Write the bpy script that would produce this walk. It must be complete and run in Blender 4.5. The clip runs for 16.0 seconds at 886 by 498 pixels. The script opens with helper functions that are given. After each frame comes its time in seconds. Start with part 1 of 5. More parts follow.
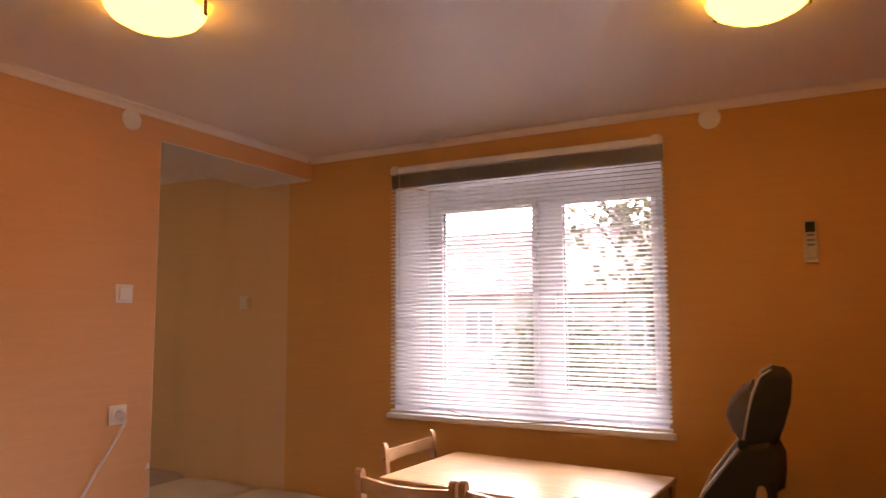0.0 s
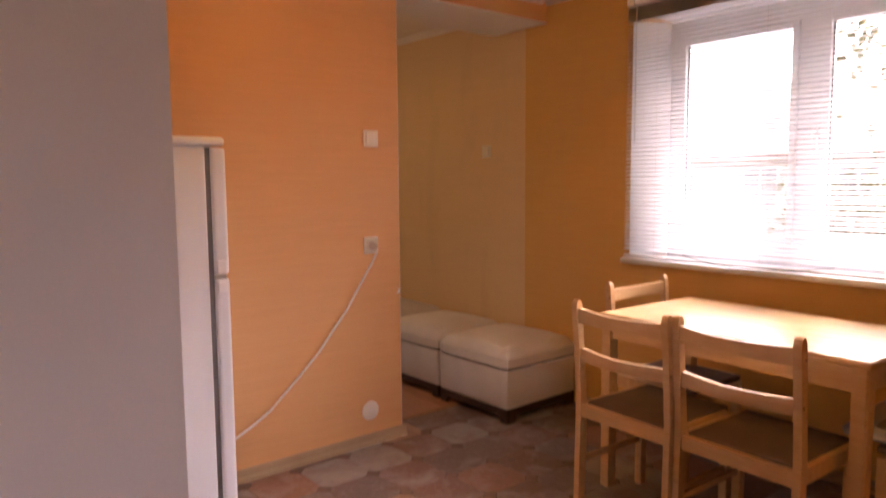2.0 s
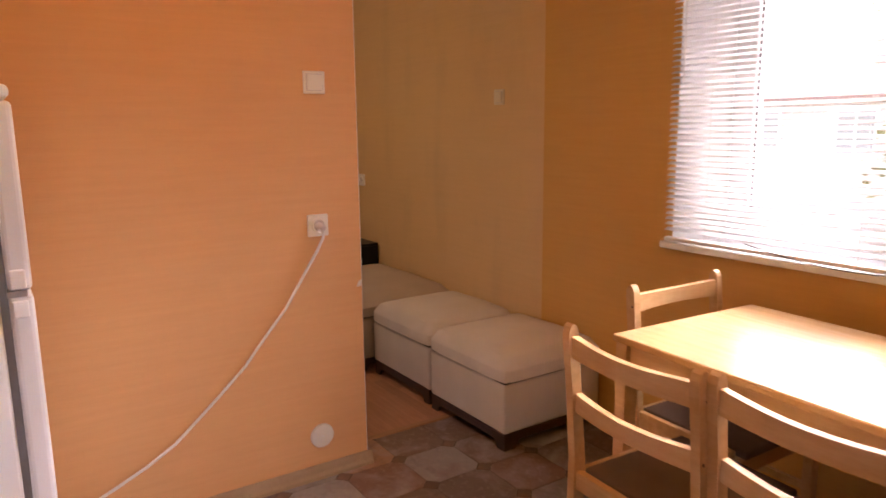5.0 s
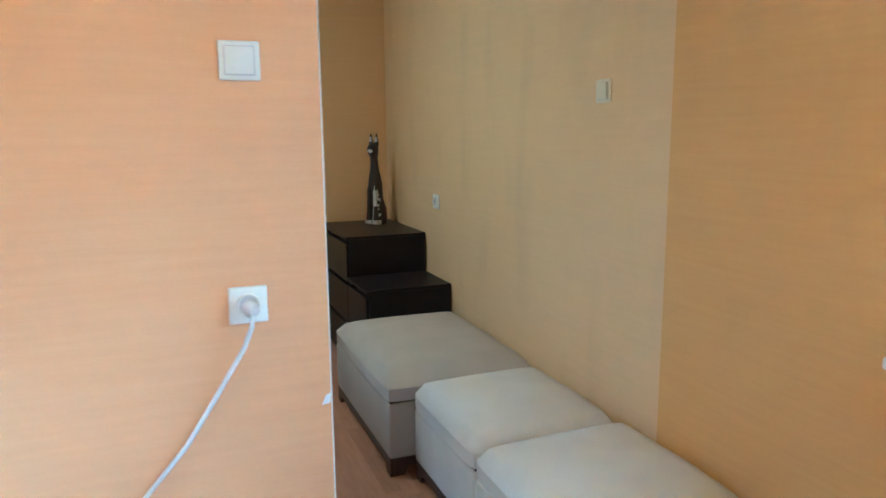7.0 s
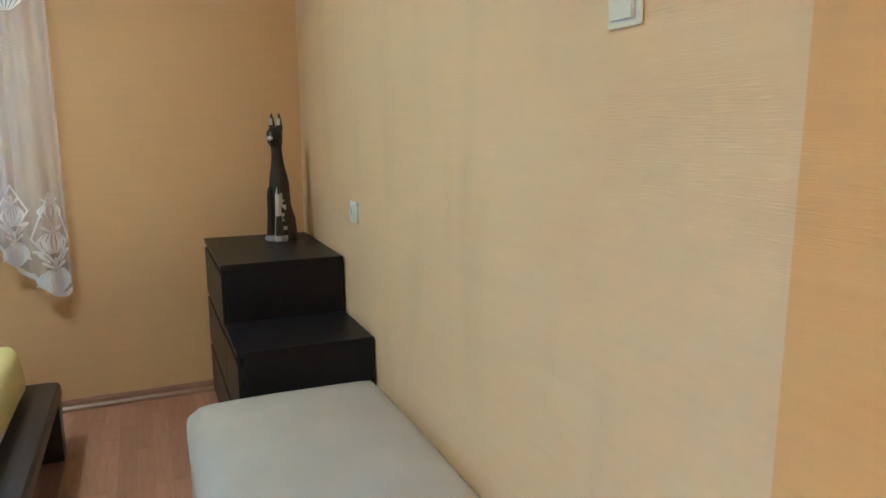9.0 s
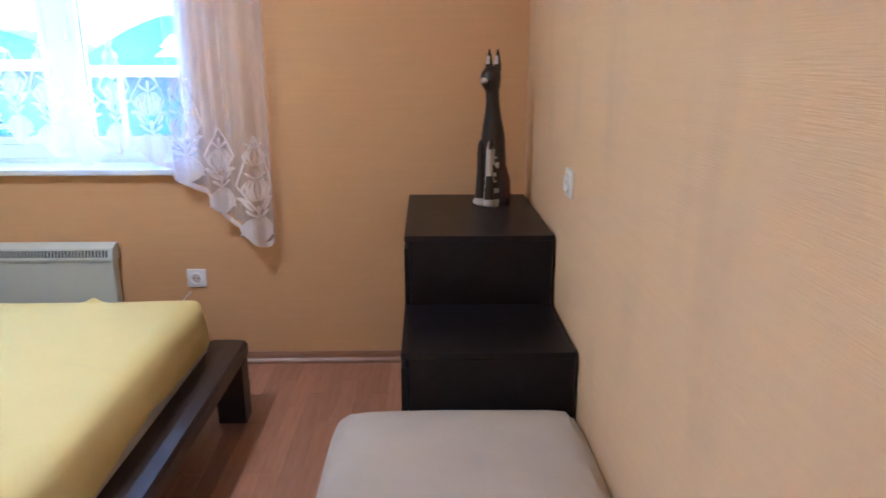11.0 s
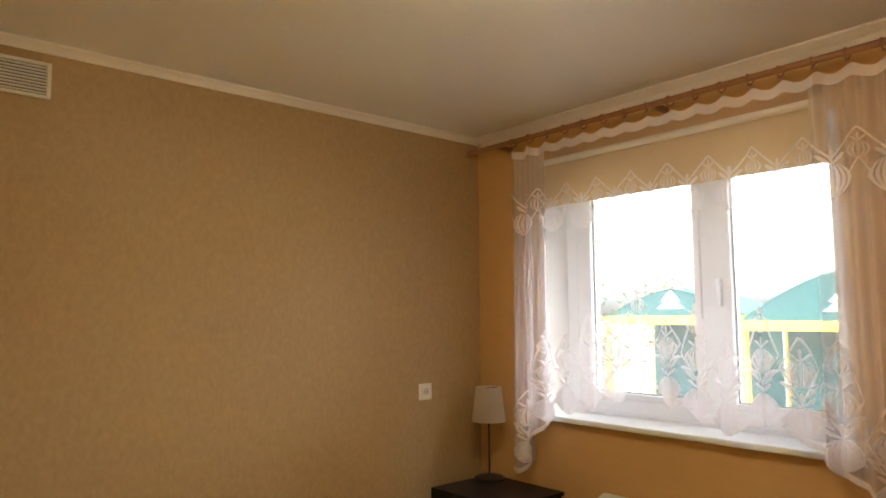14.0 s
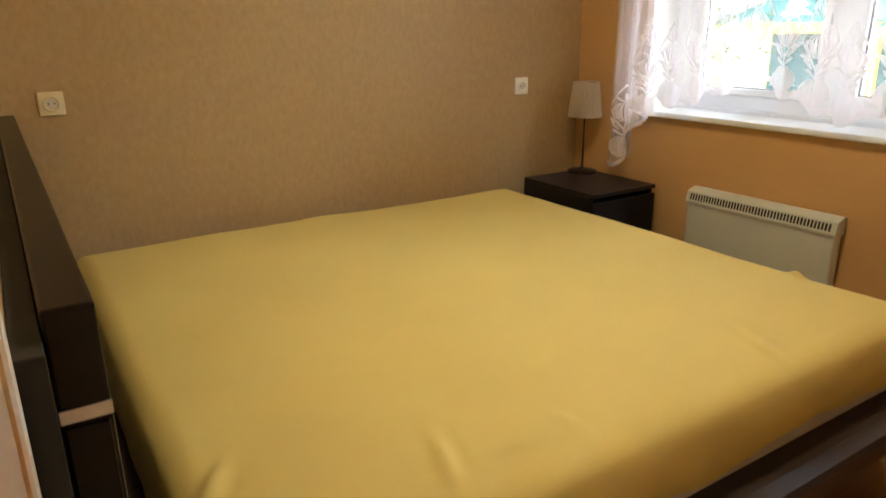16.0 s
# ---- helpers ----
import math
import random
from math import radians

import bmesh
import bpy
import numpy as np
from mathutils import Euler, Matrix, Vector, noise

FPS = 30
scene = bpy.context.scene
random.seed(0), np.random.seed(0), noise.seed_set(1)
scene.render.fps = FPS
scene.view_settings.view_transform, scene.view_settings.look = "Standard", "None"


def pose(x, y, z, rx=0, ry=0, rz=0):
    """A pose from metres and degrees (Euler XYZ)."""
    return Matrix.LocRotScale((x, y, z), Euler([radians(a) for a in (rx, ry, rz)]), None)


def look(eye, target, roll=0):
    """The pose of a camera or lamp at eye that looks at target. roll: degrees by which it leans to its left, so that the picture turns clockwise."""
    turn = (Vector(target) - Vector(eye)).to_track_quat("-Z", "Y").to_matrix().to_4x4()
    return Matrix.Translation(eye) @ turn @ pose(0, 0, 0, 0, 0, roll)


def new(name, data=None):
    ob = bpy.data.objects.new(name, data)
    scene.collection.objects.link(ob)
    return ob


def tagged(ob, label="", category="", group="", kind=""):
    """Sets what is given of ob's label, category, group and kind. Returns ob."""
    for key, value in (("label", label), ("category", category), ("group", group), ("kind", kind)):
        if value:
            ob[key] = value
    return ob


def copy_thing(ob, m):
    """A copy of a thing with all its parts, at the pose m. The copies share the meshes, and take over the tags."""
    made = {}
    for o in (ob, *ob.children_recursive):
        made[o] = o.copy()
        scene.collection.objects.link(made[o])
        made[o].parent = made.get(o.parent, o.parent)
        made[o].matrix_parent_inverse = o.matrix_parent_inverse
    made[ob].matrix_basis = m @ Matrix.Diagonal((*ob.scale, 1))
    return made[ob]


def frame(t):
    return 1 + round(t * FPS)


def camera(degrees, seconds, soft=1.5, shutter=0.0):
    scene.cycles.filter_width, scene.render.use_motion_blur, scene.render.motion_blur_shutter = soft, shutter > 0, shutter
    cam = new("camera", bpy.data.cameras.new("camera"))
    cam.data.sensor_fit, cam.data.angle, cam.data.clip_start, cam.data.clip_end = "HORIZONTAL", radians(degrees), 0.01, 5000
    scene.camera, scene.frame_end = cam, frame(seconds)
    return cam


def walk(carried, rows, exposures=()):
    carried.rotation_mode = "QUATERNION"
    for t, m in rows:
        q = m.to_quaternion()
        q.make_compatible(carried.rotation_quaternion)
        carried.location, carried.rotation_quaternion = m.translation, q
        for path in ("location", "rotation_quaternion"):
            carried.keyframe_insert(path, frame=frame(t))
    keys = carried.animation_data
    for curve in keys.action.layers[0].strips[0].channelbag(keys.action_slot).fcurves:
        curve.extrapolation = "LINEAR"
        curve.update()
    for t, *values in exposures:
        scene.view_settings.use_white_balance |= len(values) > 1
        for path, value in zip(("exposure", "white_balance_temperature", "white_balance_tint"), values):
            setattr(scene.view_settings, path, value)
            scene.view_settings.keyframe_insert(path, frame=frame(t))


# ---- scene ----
cam = camera(65.55, 16.0, soft=1.6, shutter=0.3)
PATH = [
    (0.0, pose(2.640, -3.235, 1.414, 95.52, 0.19, 28.28)),
    (0.5, pose(2.632, -3.133, 1.408, 95.43, 0.16, 33.72)),
    (1.0, pose(2.665, -3.141, 1.356, 95.62, 0.24, 39.27)),
    (1.5, pose(2.750, -3.158, 1.297, 95.73, 0.41, 47.18)),
    (2.0, pose(2.808, -3.121, 1.300, 84.47, 0.45, 50.44)),
    (2.5, pose(2.834, -3.079, 1.349, 76.81, 0.46, 49.60)),
    (3.0, pose(2.774, -3.011, 1.380, 76.62, 0.38, 47.37)),
    (3.5, pose(2.689, -2.901, 1.360, 76.58, 0.37, 46.37)),
    (4.0, pose(2.618, -2.679, 1.351, 76.61, 0.49, 46.49)),
    (4.5, pose(2.533, -2.475, 1.358, 77.97, 0.51, 50.05)),
    (5.0, pose(2.362, -2.276, 1.354, 79.87, 0.65, 56.28)),
    (5.2, pose(2.300, -2.197, 1.355, 80.32, 0.73, 58.06)),
    (7.3, pose(1.331, -1.263, 1.365, 80.29, 0.43, 68.40)),
    (7.5, pose(1.203, -1.164, 1.355, 80.26, 0.35, 68.03)),
    (8.0, pose(0.927, -0.981, 1.332, 80.22, 0.17, 66.70)),
    (8.2, pose(0.821, -0.931, 1.325, 80.07, 0.28, 66.11)),
    (10.3, pose(-0.020, -0.511, 1.297, 74.72, -0.29, 72.63)),
    (10.5, pose(-0.062, -0.495, 1.303, 74.61, -0.21, 77.43)),
    (11.0, pose(-0.145, -0.414, 1.318, 74.74, 0.04, 88.69)),
    (11.5, pose(-0.249, -0.354, 1.372, 74.75, 0.28, 97.53)),
    (12.0, pose(-0.345, -0.347, 1.414, 77.74, 0.50, 103.25)),
    (12.5, pose(-0.383, -0.336, 1.419, 91.22, 0.44, 111.01)),
    (13.0, pose(-0.409, -0.378, 1.343, 95.68, 0.20, 125.92)),
    (13.5, pose(-0.408, -0.416, 1.366, 95.69, 0.31, 134.80)),
    (14.0, pose(-0.405, -0.463, 1.366, 95.63, 0.32, 139.56)),
    (14.5, pose(-0.382, -0.511, 1.343, 91.30, 0.20, 143.45)),
    (15.0, pose(-0.381, -0.520, 1.303, 82.05, 0.39, 146.03)),
    (15.5, pose(-0.376, -0.508, 1.285, 76.29, 0.36, 146.96)),
    (16.0, pose(-0.384, -0.452, 1.264, 72.28, 0.46, 147.21)),
]
EXPOSURES = [
    (0.0, 3.35, 6900, 36), (1.5, 3.35, 6900, 36), (2.0, 3.75, 6900, 34), (2.5, 3.95, 6800, 28), (3.0, 4.15, 5600, 14), (3.5, 4.35, 4300, -2), (4.0, 4.45, 4100, -4),
    (4.5, 4.15, 5400, 20), (5.0, 3.95, 6900, 32), (5.2, 3.95, 6900, 32), (7.3, 5.15, 3450, -14), (8.2, 5.35, 3500, -14), (10.3, 5.45, 3750, 4), (11.0, 5.4, 3850, 12),
    (11.5, 5.4, 3950, 16), (12.0, 5.1, 4300, 22), (12.5, 4.7, 4700, 20), (13.0, 4.6, 5800, 10), (13.5, 4.55, 6200, 6), (15.0, 4.5, 6200, 4), (16.0, 4.75, 5900, 2),
]
walk(cam, PATH, EXPOSURES)

# ---- world and light ----
world = bpy.data.worlds.new("sky")
scene.world = world
world.use_nodes = True
wn = world.node_tree.nodes
sky = wn.new("ShaderNodeTexSky")
sky.sky_type, sky.sun_disc = "NISHITA", False
sky.sun_elevation, sky.sun_rotation = radians(42), radians(2)
sky.dust_density = 6.0
soften = wn.new("ShaderNodeHueSaturation")
soften.inputs["Saturation"].default_value = 0.3
world.node_tree.links.new(sky.outputs[0], soften.inputs["Color"])
world.node_tree.links.new(soften.outputs[0], wn["Background"].inputs["Color"])
wn["Background"].inputs["Strength"].default_value = 0.15
sun_data = bpy.data.lights.new("sun", "SUN")
sun_data.energy, sun_data.angle, sun_data.color = 0.5, radians(60), (1.0, 0.96, 0.9)
sun = new("sun", sun_data)
sun.matrix_world = look((0.27, 7.62, 6.87), (0, 0, 0))


# ---- materials ----
def material(name, base, rough=0.6, spread=None, scale=6.0, grain=80.0, bump=0.1, metal=0.0, stretch=(1, 1, 1), depth=0.002, vary=0.0, stain=0.0):
    """A base colour clouded with a second one at a large and a small scale, with fine relief."""
    m = bpy.data.materials.new(name)
    m.use_nodes = True
    n, l = m.node_tree.nodes, m.node_tree.links
    b = n["Principled BSDF"]
    b.inputs["Roughness"].default_value, b.inputs["Metallic"].default_value = rough, metal
    co = n.new("ShaderNodeTexCoord")
    mp = n.new("ShaderNodeMapping")
    mp.inputs["Scale"].default_value = stretch
    l.new(co.outputs["Object"], mp.inputs["Vector"])
    big, small = n.new("ShaderNodeTexNoise"), n.new("ShaderNodeTexNoise")
    big.inputs["Scale"].default_value, small.inputs["Scale"].default_value = scale, grain
    big.inputs["Detail"].default_value, small.inputs["Detail"].default_value = 4, 3
    for t in (big, small):
        l.new(mp.outputs[0], t.inputs["Vector"])
    mix = n.new("ShaderNodeMix")
    mix.data_type = "RGBA"
    s = spread or tuple(0.82 * c for c in base)
    mix.inputs["A"].default_value, mix.inputs["B"].default_value = (*base, 1), (*s, 1)
    half = n.new("ShaderNodeMath")
    half.operation = "MULTIPLY_ADD"
    half.inputs[1].default_value, half.inputs[2].default_value = 0.35, 0.0
    l.new(small.outputs[0], half.inputs[0])
    add = n.new("ShaderNodeMath")
    add.operation = "MULTIPLY_ADD"
    add.inputs[1].default_value = 0.9
    l.new(big.outputs[0], add.inputs[0])
    l.new(half.outputs[0], add.inputs[2])
    rng = n.new("ShaderNodeMapRange")
    rng.inputs["From Min"].default_value, rng.inputs["From Max"].default_value = 0.4, 0.85
    l.new(add.outputs[0], rng.inputs["Value"])
    l.new(rng.outputs[0], mix.inputs["Factor"])
    out = mix.outputs["Result"]
    if vary:
        info = n.new("ShaderNodeObjectInfo")
        hsv = n.new("ShaderNodeHueSaturation")
        val = n.new("ShaderNodeMapRange")
        val.inputs["To Min"].default_value, val.inputs["To Max"].default_value = 1 - vary, 1 + vary
        l.new(info.outputs["Random"], val.inputs["Value"])
        l.new(val.outputs[0], hsv.inputs["Value"])
        l.new(out, hsv.inputs["Color"])
        out = hsv.outputs[0]
    if stain:
        smp, blot, lim, dirt = n.new("ShaderNodeMapping"), n.new("ShaderNodeTexNoise"), n.new("ShaderNodeMapRange"), n.new("ShaderNodeMix")
        smp.inputs["Scale"].default_value = (1, 1, 0.3)
        blot.inputs["Scale"].default_value, blot.inputs["Detail"].default_value = 5.0, 5
        lim.inputs["From Min"].default_value, lim.inputs["From Max"].default_value, lim.inputs["To Max"].default_value = 0.52, 0.78, stain
        dirt.data_type = "RGBA"
        dirt.inputs["B"].default_value = (0.28, 0.22, 0.16, 1)
        l.new(co.outputs["Object"], smp.inputs["Vector"])
        l.new(smp.outputs[0], blot.inputs["Vector"])
        l.new(blot.outputs[0], lim.inputs["Value"])
        l.new(lim.outputs[0], dirt.inputs["Factor"])
        l.new(out, dirt.inputs["A"])
        out = dirt.outputs["Result"]
    l.new(out, b.inputs["Base Color"])
    if bump:
        bp = n.new("ShaderNodeBump")
        bp.inputs["Strength"].default_value, bp.inputs["Distance"].default_value = bump, depth
        l.new(small.outputs[0], bp.inputs["Height"])
        l.new(bp.outputs[0], b.inputs["Normal"])
    return m


ORANGE = material("orange_wallpaper", (0.72, 0.395, 0.175), 0.75, (0.68, 0.365, 0.155), 1.5, 9.0, 0.3, stretch=(2, 2, 40), depth=0.002)
ORANGE_WINDOW = material("deep_orange_wallpaper", (0.69, 0.385, 0.105), 0.75, (0.65, 0.355, 0.092), 1.5, 9.0, 0.4, stretch=(2, 2, 40), depth=0.002, stain=0.10)
BEIGE = material("beige_ribbed_wallpaper", (0.73, 0.50, 0.245), 0.8, (0.70, 0.475, 0.23), 1.2, 8.0, 0.35, stretch=(2, 2, 45), depth=0.003, stain=0.16)
PEACH = material("peach_wallpaper", (0.64, 0.39, 0.155), 0.75, (0.61, 0.37, 0.142), 1.5, 9.0, 0.2, stretch=(2, 2, 40), depth=0.002)
TAN = material("tan_speckled_wallpaper", (0.38, 0.26, 0.118), 0.6, (0.45, 0.315, 0.155), 55.0, 130.0, 0.4, stretch=(1, 1, 0.6), depth=0.002)
CEILING = material("white_ceiling_paint", (0.78, 0.76, 0.74), 0.35, (0.74, 0.72, 0.70), 1.0, 60.0, 0.05)
PLASTER = material("white_reveal_paint", (0.80, 0.79, 0.78), 0.6, (0.74, 0.73, 0.72), 2.0, 90.0, 0.15)
OFFWHITE = material("offwhite_wall_paint", (0.62, 0.57, 0.55), 0.7, (0.58, 0.53, 0.51), 2.0, 120.0, 0.3)
CORNICE = material("cornice_foam", (0.80, 0.74, 0.68), 0.7, (0.74, 0.68, 0.62), 3.0, 90.0, 0.1)
PVC = material("white_pvc", (0.82, 0.83, 0.85), 0.3, (0.78, 0.79, 0.81), 3.0, 60.0, 0.02)
PLASTIC = material("white_plastic", (0.80, 0.77, 0.70), 0.35, (0.76, 0.73, 0.66), 9.0, 90.0, 0.02)
CREAM = material("cream_plastic", (0.74, 0.64, 0.44), 0.4, (0.70, 0.60, 0.40), 9.0, 90.0, 0.02)
ENAMEL = material("fridge_enamel", (0.76, 0.77, 0.79), 0.3, (0.72, 0.73, 0.76), 2.0, 200.0, 0.08)
GASKET = material("grey_gasket", (0.22, 0.22, 0.23), 0.7)
PINE = material("lacquered_pine", (0.66, 0.43, 0.21), 0.45, (0.56, 0.33, 0.14), 5.0, 26.0, 0.08, stretch=(1.2, 9, 9))
PINE_TOP = material("lacquered_tabletop", (0.68, 0.46, 0.23), 0.24, (0.58, 0.36, 0.16), 4.0, 22.0, 0.05, stretch=(1.2, 10, 10))
SEAT = material("brown_seat_cloth", (0.155, 0.102, 0.082), 0.85, (0.115, 0.075, 0.06), 8.0, 300.0, 0.4)
SUEDE = material("cream_microfibre", (0.68, 0.62, 0.54), 0.9, (0.60, 0.54, 0.46), 5.0, 240.0, 0.3)
TAUPE = material("taupe_microfibre", (0.50, 0.43, 0.35), 0.9, (0.44, 0.375, 0.30), 5.0, 240.0, 0.3)
WENGE = material("dark_brown_veneer", (0.007, 0.006, 0.0075), 0.36, (0.012, 0.010, 0.011), 5.0, 40.0, 0.12, stretch=(1, 8, 8))
BEDWOOD = material("dark_brown_bed_wood", (0.030, 0.020, 0.017), 0.35, (0.045, 0.030, 0.024), 5.0, 40.0, 0.12, stretch=(1, 8, 8))
FEET = material("dark_wood_feet", (0.035, 0.015, 0.010), 0.4, (0.05, 0.022, 0.015), 6.0, 50.0, 0.1)
SHEET = material("yellow_fitted_sheet", (0.72, 0.575, 0.18), 0.85, (0.67, 0.53, 0.16), 3.0, 260.0, 0.25)
TICKING = material("white_mattress_cloth", (0.66, 0.62, 0.55), 0.9, (0.58, 0.54, 0.47), 6.0, 200.0, 0.3)
HEATER = material("cream_enamel", (0.66, 0.68, 0.60), 0.4, (0.62, 0.64, 0.56), 3.0, 120.0, 0.04)
DARK = material("dark_slot", (0.03, 0.03, 0.03), 0.6)
BLACK = material("black_metal", (0.025, 0.022, 0.02), 0.4, metal=0.3)
SHADE = material("pleated_cream_cloth", (0.74, 0.64, 0.50), 0.85, (0.70, 0.60, 0.46), 9.0, 160.0, 0.15)
RODWOOD = material("brown_rod_wood", (0.34, 0.16, 0.06), 0.4, (0.26, 0.11, 0.04), 6.0, 40.0, 0.1)
BASEBOARD = material("brown_baseboard", (0.36, 0.20, 0.11), 0.4, (0.28, 0.15, 0.08), 4.0, 60.0, 0.08, stretch=(2, 2, 8))
BASEPINE = material("olive_beige_baseboard", (0.42, 0.31, 0.19), 0.4, (0.34, 0.24, 0.14), 4.0, 60.0, 0.08)
LAMINATE = material("reddish_laminate", (0.46, 0.235, 0.13), 0.3, (0.35, 0.165, 0.085), 4.0, 30.0, 0.05, stretch=(1.5, 12, 1), vary=0.14)
GROUT = material("floor_joint", (0.085, 0.062, 0.052), 0.6, (0.06, 0.042, 0.036), 8.0, 90.0, 0.1)
CORD = material("white_cord", (0.78, 0.76, 0.72), 0.5)
PALEPAD = material("pale_grey_pad_cloth", (0.46, 0.46, 0.46), 0.6, (0.38, 0.38, 0.38), 8.0, 300.0, 0.3)
GREYPAD = material("grey_mesh_cloth", (0.17, 0.15, 0.145), 0.85, (0.11, 0.095, 0.09), 8.0, 300.0, 0.4)
DARKPAD = material("charcoal_cloth", (0.022, 0.02, 0.02), 0.7, (0.03, 0.026, 0.026), 8.0, 300.0, 0.3)
PIPING = material("pale_piping", (0.62, 0.60, 0.58), 0.6)
ALU = material("brushed_aluminium", (0.62, 0.60, 0.57), 0.35, metal=0.8)
BLIND = material("blind_slat_paint", (0.87, 0.88, 0.90), 0.4, (0.77, 0.78, 0.80), 3.0, 60.0, 0.02)
CANVAS = material("teal_tent_canvas", (0.014, 0.078, 0.078), 0.7, (0.011, 0.065, 0.067), 0.8, 8.0, 0.2)
BEAM = material("yellow_beam_paint", (0.75, 0.50, 0.06), 0.5, (0.68, 0.44, 0.05), 1.0, 12.0, 0.1)
STUCCO = material("pale_house_plaster", (0.50, 0.47, 0.44), 0.9, (0.42, 0.39, 0.37), 0.7, 14.0, 0.4)
ROOF = material("brown_roof_sheet", (0.22, 0.14, 0.12), 0.7, (0.17, 0.11, 0.10), 0.7, 10.0, 0.4)
PANE = material("far_window_glass", (0.28, 0.30, 0.31), 0.1)
BARK = material("bark", (0.10, 0.08, 0.06), 0.9, (0.06, 0.05, 0.04), 4.0, 30.0, 0.6)
LEAF = material("spring_leaf", (0.10, 0.12, 0.04), 0.7, (0.14, 0.12, 0.05), 3.0, 20.0, 0.1)
GROUND = material("packed_earth", (0.20, 0.18, 0.15), 0.95, (0.13, 0.13, 0.09), 0.3, 6.0, 0.5)
CAT_BLACK = material("black_lacquered_carving", (0.018, 0.014, 0.012), 0.35, (0.03, 0.02, 0.016), 14.0, 60.0, 0.2)
CAT_WHITE = material("white_carving_paint", (0.62, 0.58, 0.52), 0.5, (0.5, 0.46, 0.40), 20.0, 90.0, 0.2)
CAT_RED = material("dark_red_carving_paint", (0.10, 0.018, 0.012), 0.45, (0.06, 0.012, 0.01), 20.0, 90.0, 0.2)


def tile_material():
    """Vinyl print: each piece a slate, rust, umber or sand stone, clouded with pale bloom and dark rust."""
    m = material("stone_print_vinyl", (0.2, 0.1, 0.07), 0.3, None, 9.0, 55.0, 0.10)
    n, l = m.node_tree.nodes, m.node_tree.links
    info, ramp = n.new("ShaderNodeObjectInfo"), n.new("ShaderNodeValToRGB")
    ramp.color_ramp.interpolation = "CONSTANT"
    stops = ((0.0, (0.15, 0.092, 0.074)), (0.2, (0.25, 0.125, 0.085)), (0.38, (0.17, 0.145, 0.145)), (0.54, (0.19, 0.105, 0.085)),
             (0.66, (0.27, 0.25, 0.25)), (0.82, (0.40, 0.245, 0.165)), (0.92, (0.155, 0.115, 0.105)))
    e = ramp.color_ramp.elements
    e[0].position, e[0].color = stops[0][0], (*stops[0][1], 1)
    e[1].position, e[1].color = stops[1][0], (*stops[1][1], 1)
    for p, c in stops[2:]:
        k = e.new(p)
        k.color = (*c, 1)
    l.new(info.outputs["Random"], ramp.inputs[0])
    co, shift, mul = n.new("ShaderNodeTexCoord"), n.new("ShaderNodeVectorMath"), n.new("ShaderNodeMath")
    mul.operation = "MULTIPLY"
    mul.inputs[1].default_value = 37.0
    l.new(info.outputs["Random"], mul.inputs[0])
    l.new(co.outputs["Object"], shift.inputs[0])
    l.new(mul.outputs[0], shift.inputs[1])
    out = ramp.outputs[0]
    for scale, lo, hi, top, colour in ((6.0, 0.50, 0.74, 0.7, (0.40, 0.38, 0.385)), (8.0, 0.52, 0.72, 0.5, (0.17, 0.075, 0.05)), (40.0, 0.52, 0.75, 0.3, (0.44, 0.40, 0.38)), (26.0, 0.56, 0.75, 0.35, (0.075, 0.05, 0.045))):
        cloud, rng, mix, off = n.new("ShaderNodeTexNoise"), n.new("ShaderNodeMapRange"), n.new("ShaderNodeMix"), n.new("ShaderNodeVectorMath")
        off.inputs[1].default_value = (scale, 0, scale)
        l.new(shift.outputs[0], off.inputs[0])
        l.new(off.outputs[0], cloud.inputs["Vector"])
        cloud.inputs["Scale"].default_value, cloud.inputs["Detail"].default_value, cloud.inputs["Distortion"].default_value = scale, 6, 0.6
        rng.inputs["From Min"].default_value, rng.inputs["From Max"].default_value, rng.inputs["To Max"].default_value = lo, hi, top
        l.new(cloud.outputs[0], rng.inputs["Value"])
        mix.data_type = "RGBA"
        mix.inputs["B"].default_value = (*colour, 1)
        l.new(rng.outputs[0], mix.inputs["Factor"])
        l.new(out, mix.inputs["A"])
        out = mix.outputs["Result"]
    l.new(out, n["Principled BSDF"].inputs["Base Color"])
    return m


for dark, level in ((WENGE, 0.22), (BEDWOOD, 0.35), (DARK, 0.2)):
    dark.node_tree.nodes["Principled BSDF"].inputs["Specular IOR Level"].default_value = level
TILE = tile_material()
TILE_DOT = material("dark_print_vinyl", (0.10, 0.066, 0.056), 0.35, (0.17, 0.09, 0.066), 9.0, 60.0, 0.1, vary=0.35)


def glow(name, colour, strength):
    m = bpy.data.materials.new(name)
    m.use_nodes = True
    b = m.node_tree.nodes["Principled BSDF"]
    b.inputs["Base Color"].default_value = (*colour, 1)
    b.inputs["Emission Color"].default_value = (*colour, 1)
    b.inputs["Emission Strength"].default_value = strength
    b.inputs["Roughness"].default_value = 0.3
    return m


LAMPGLASS = glow("lit_amber_glass", (1.0, 0.47, 0.035), 1.6)
LAMPGLASS_DIM = glow("lit_cream_glass", (1.0, 0.76, 0.46), 3.0)


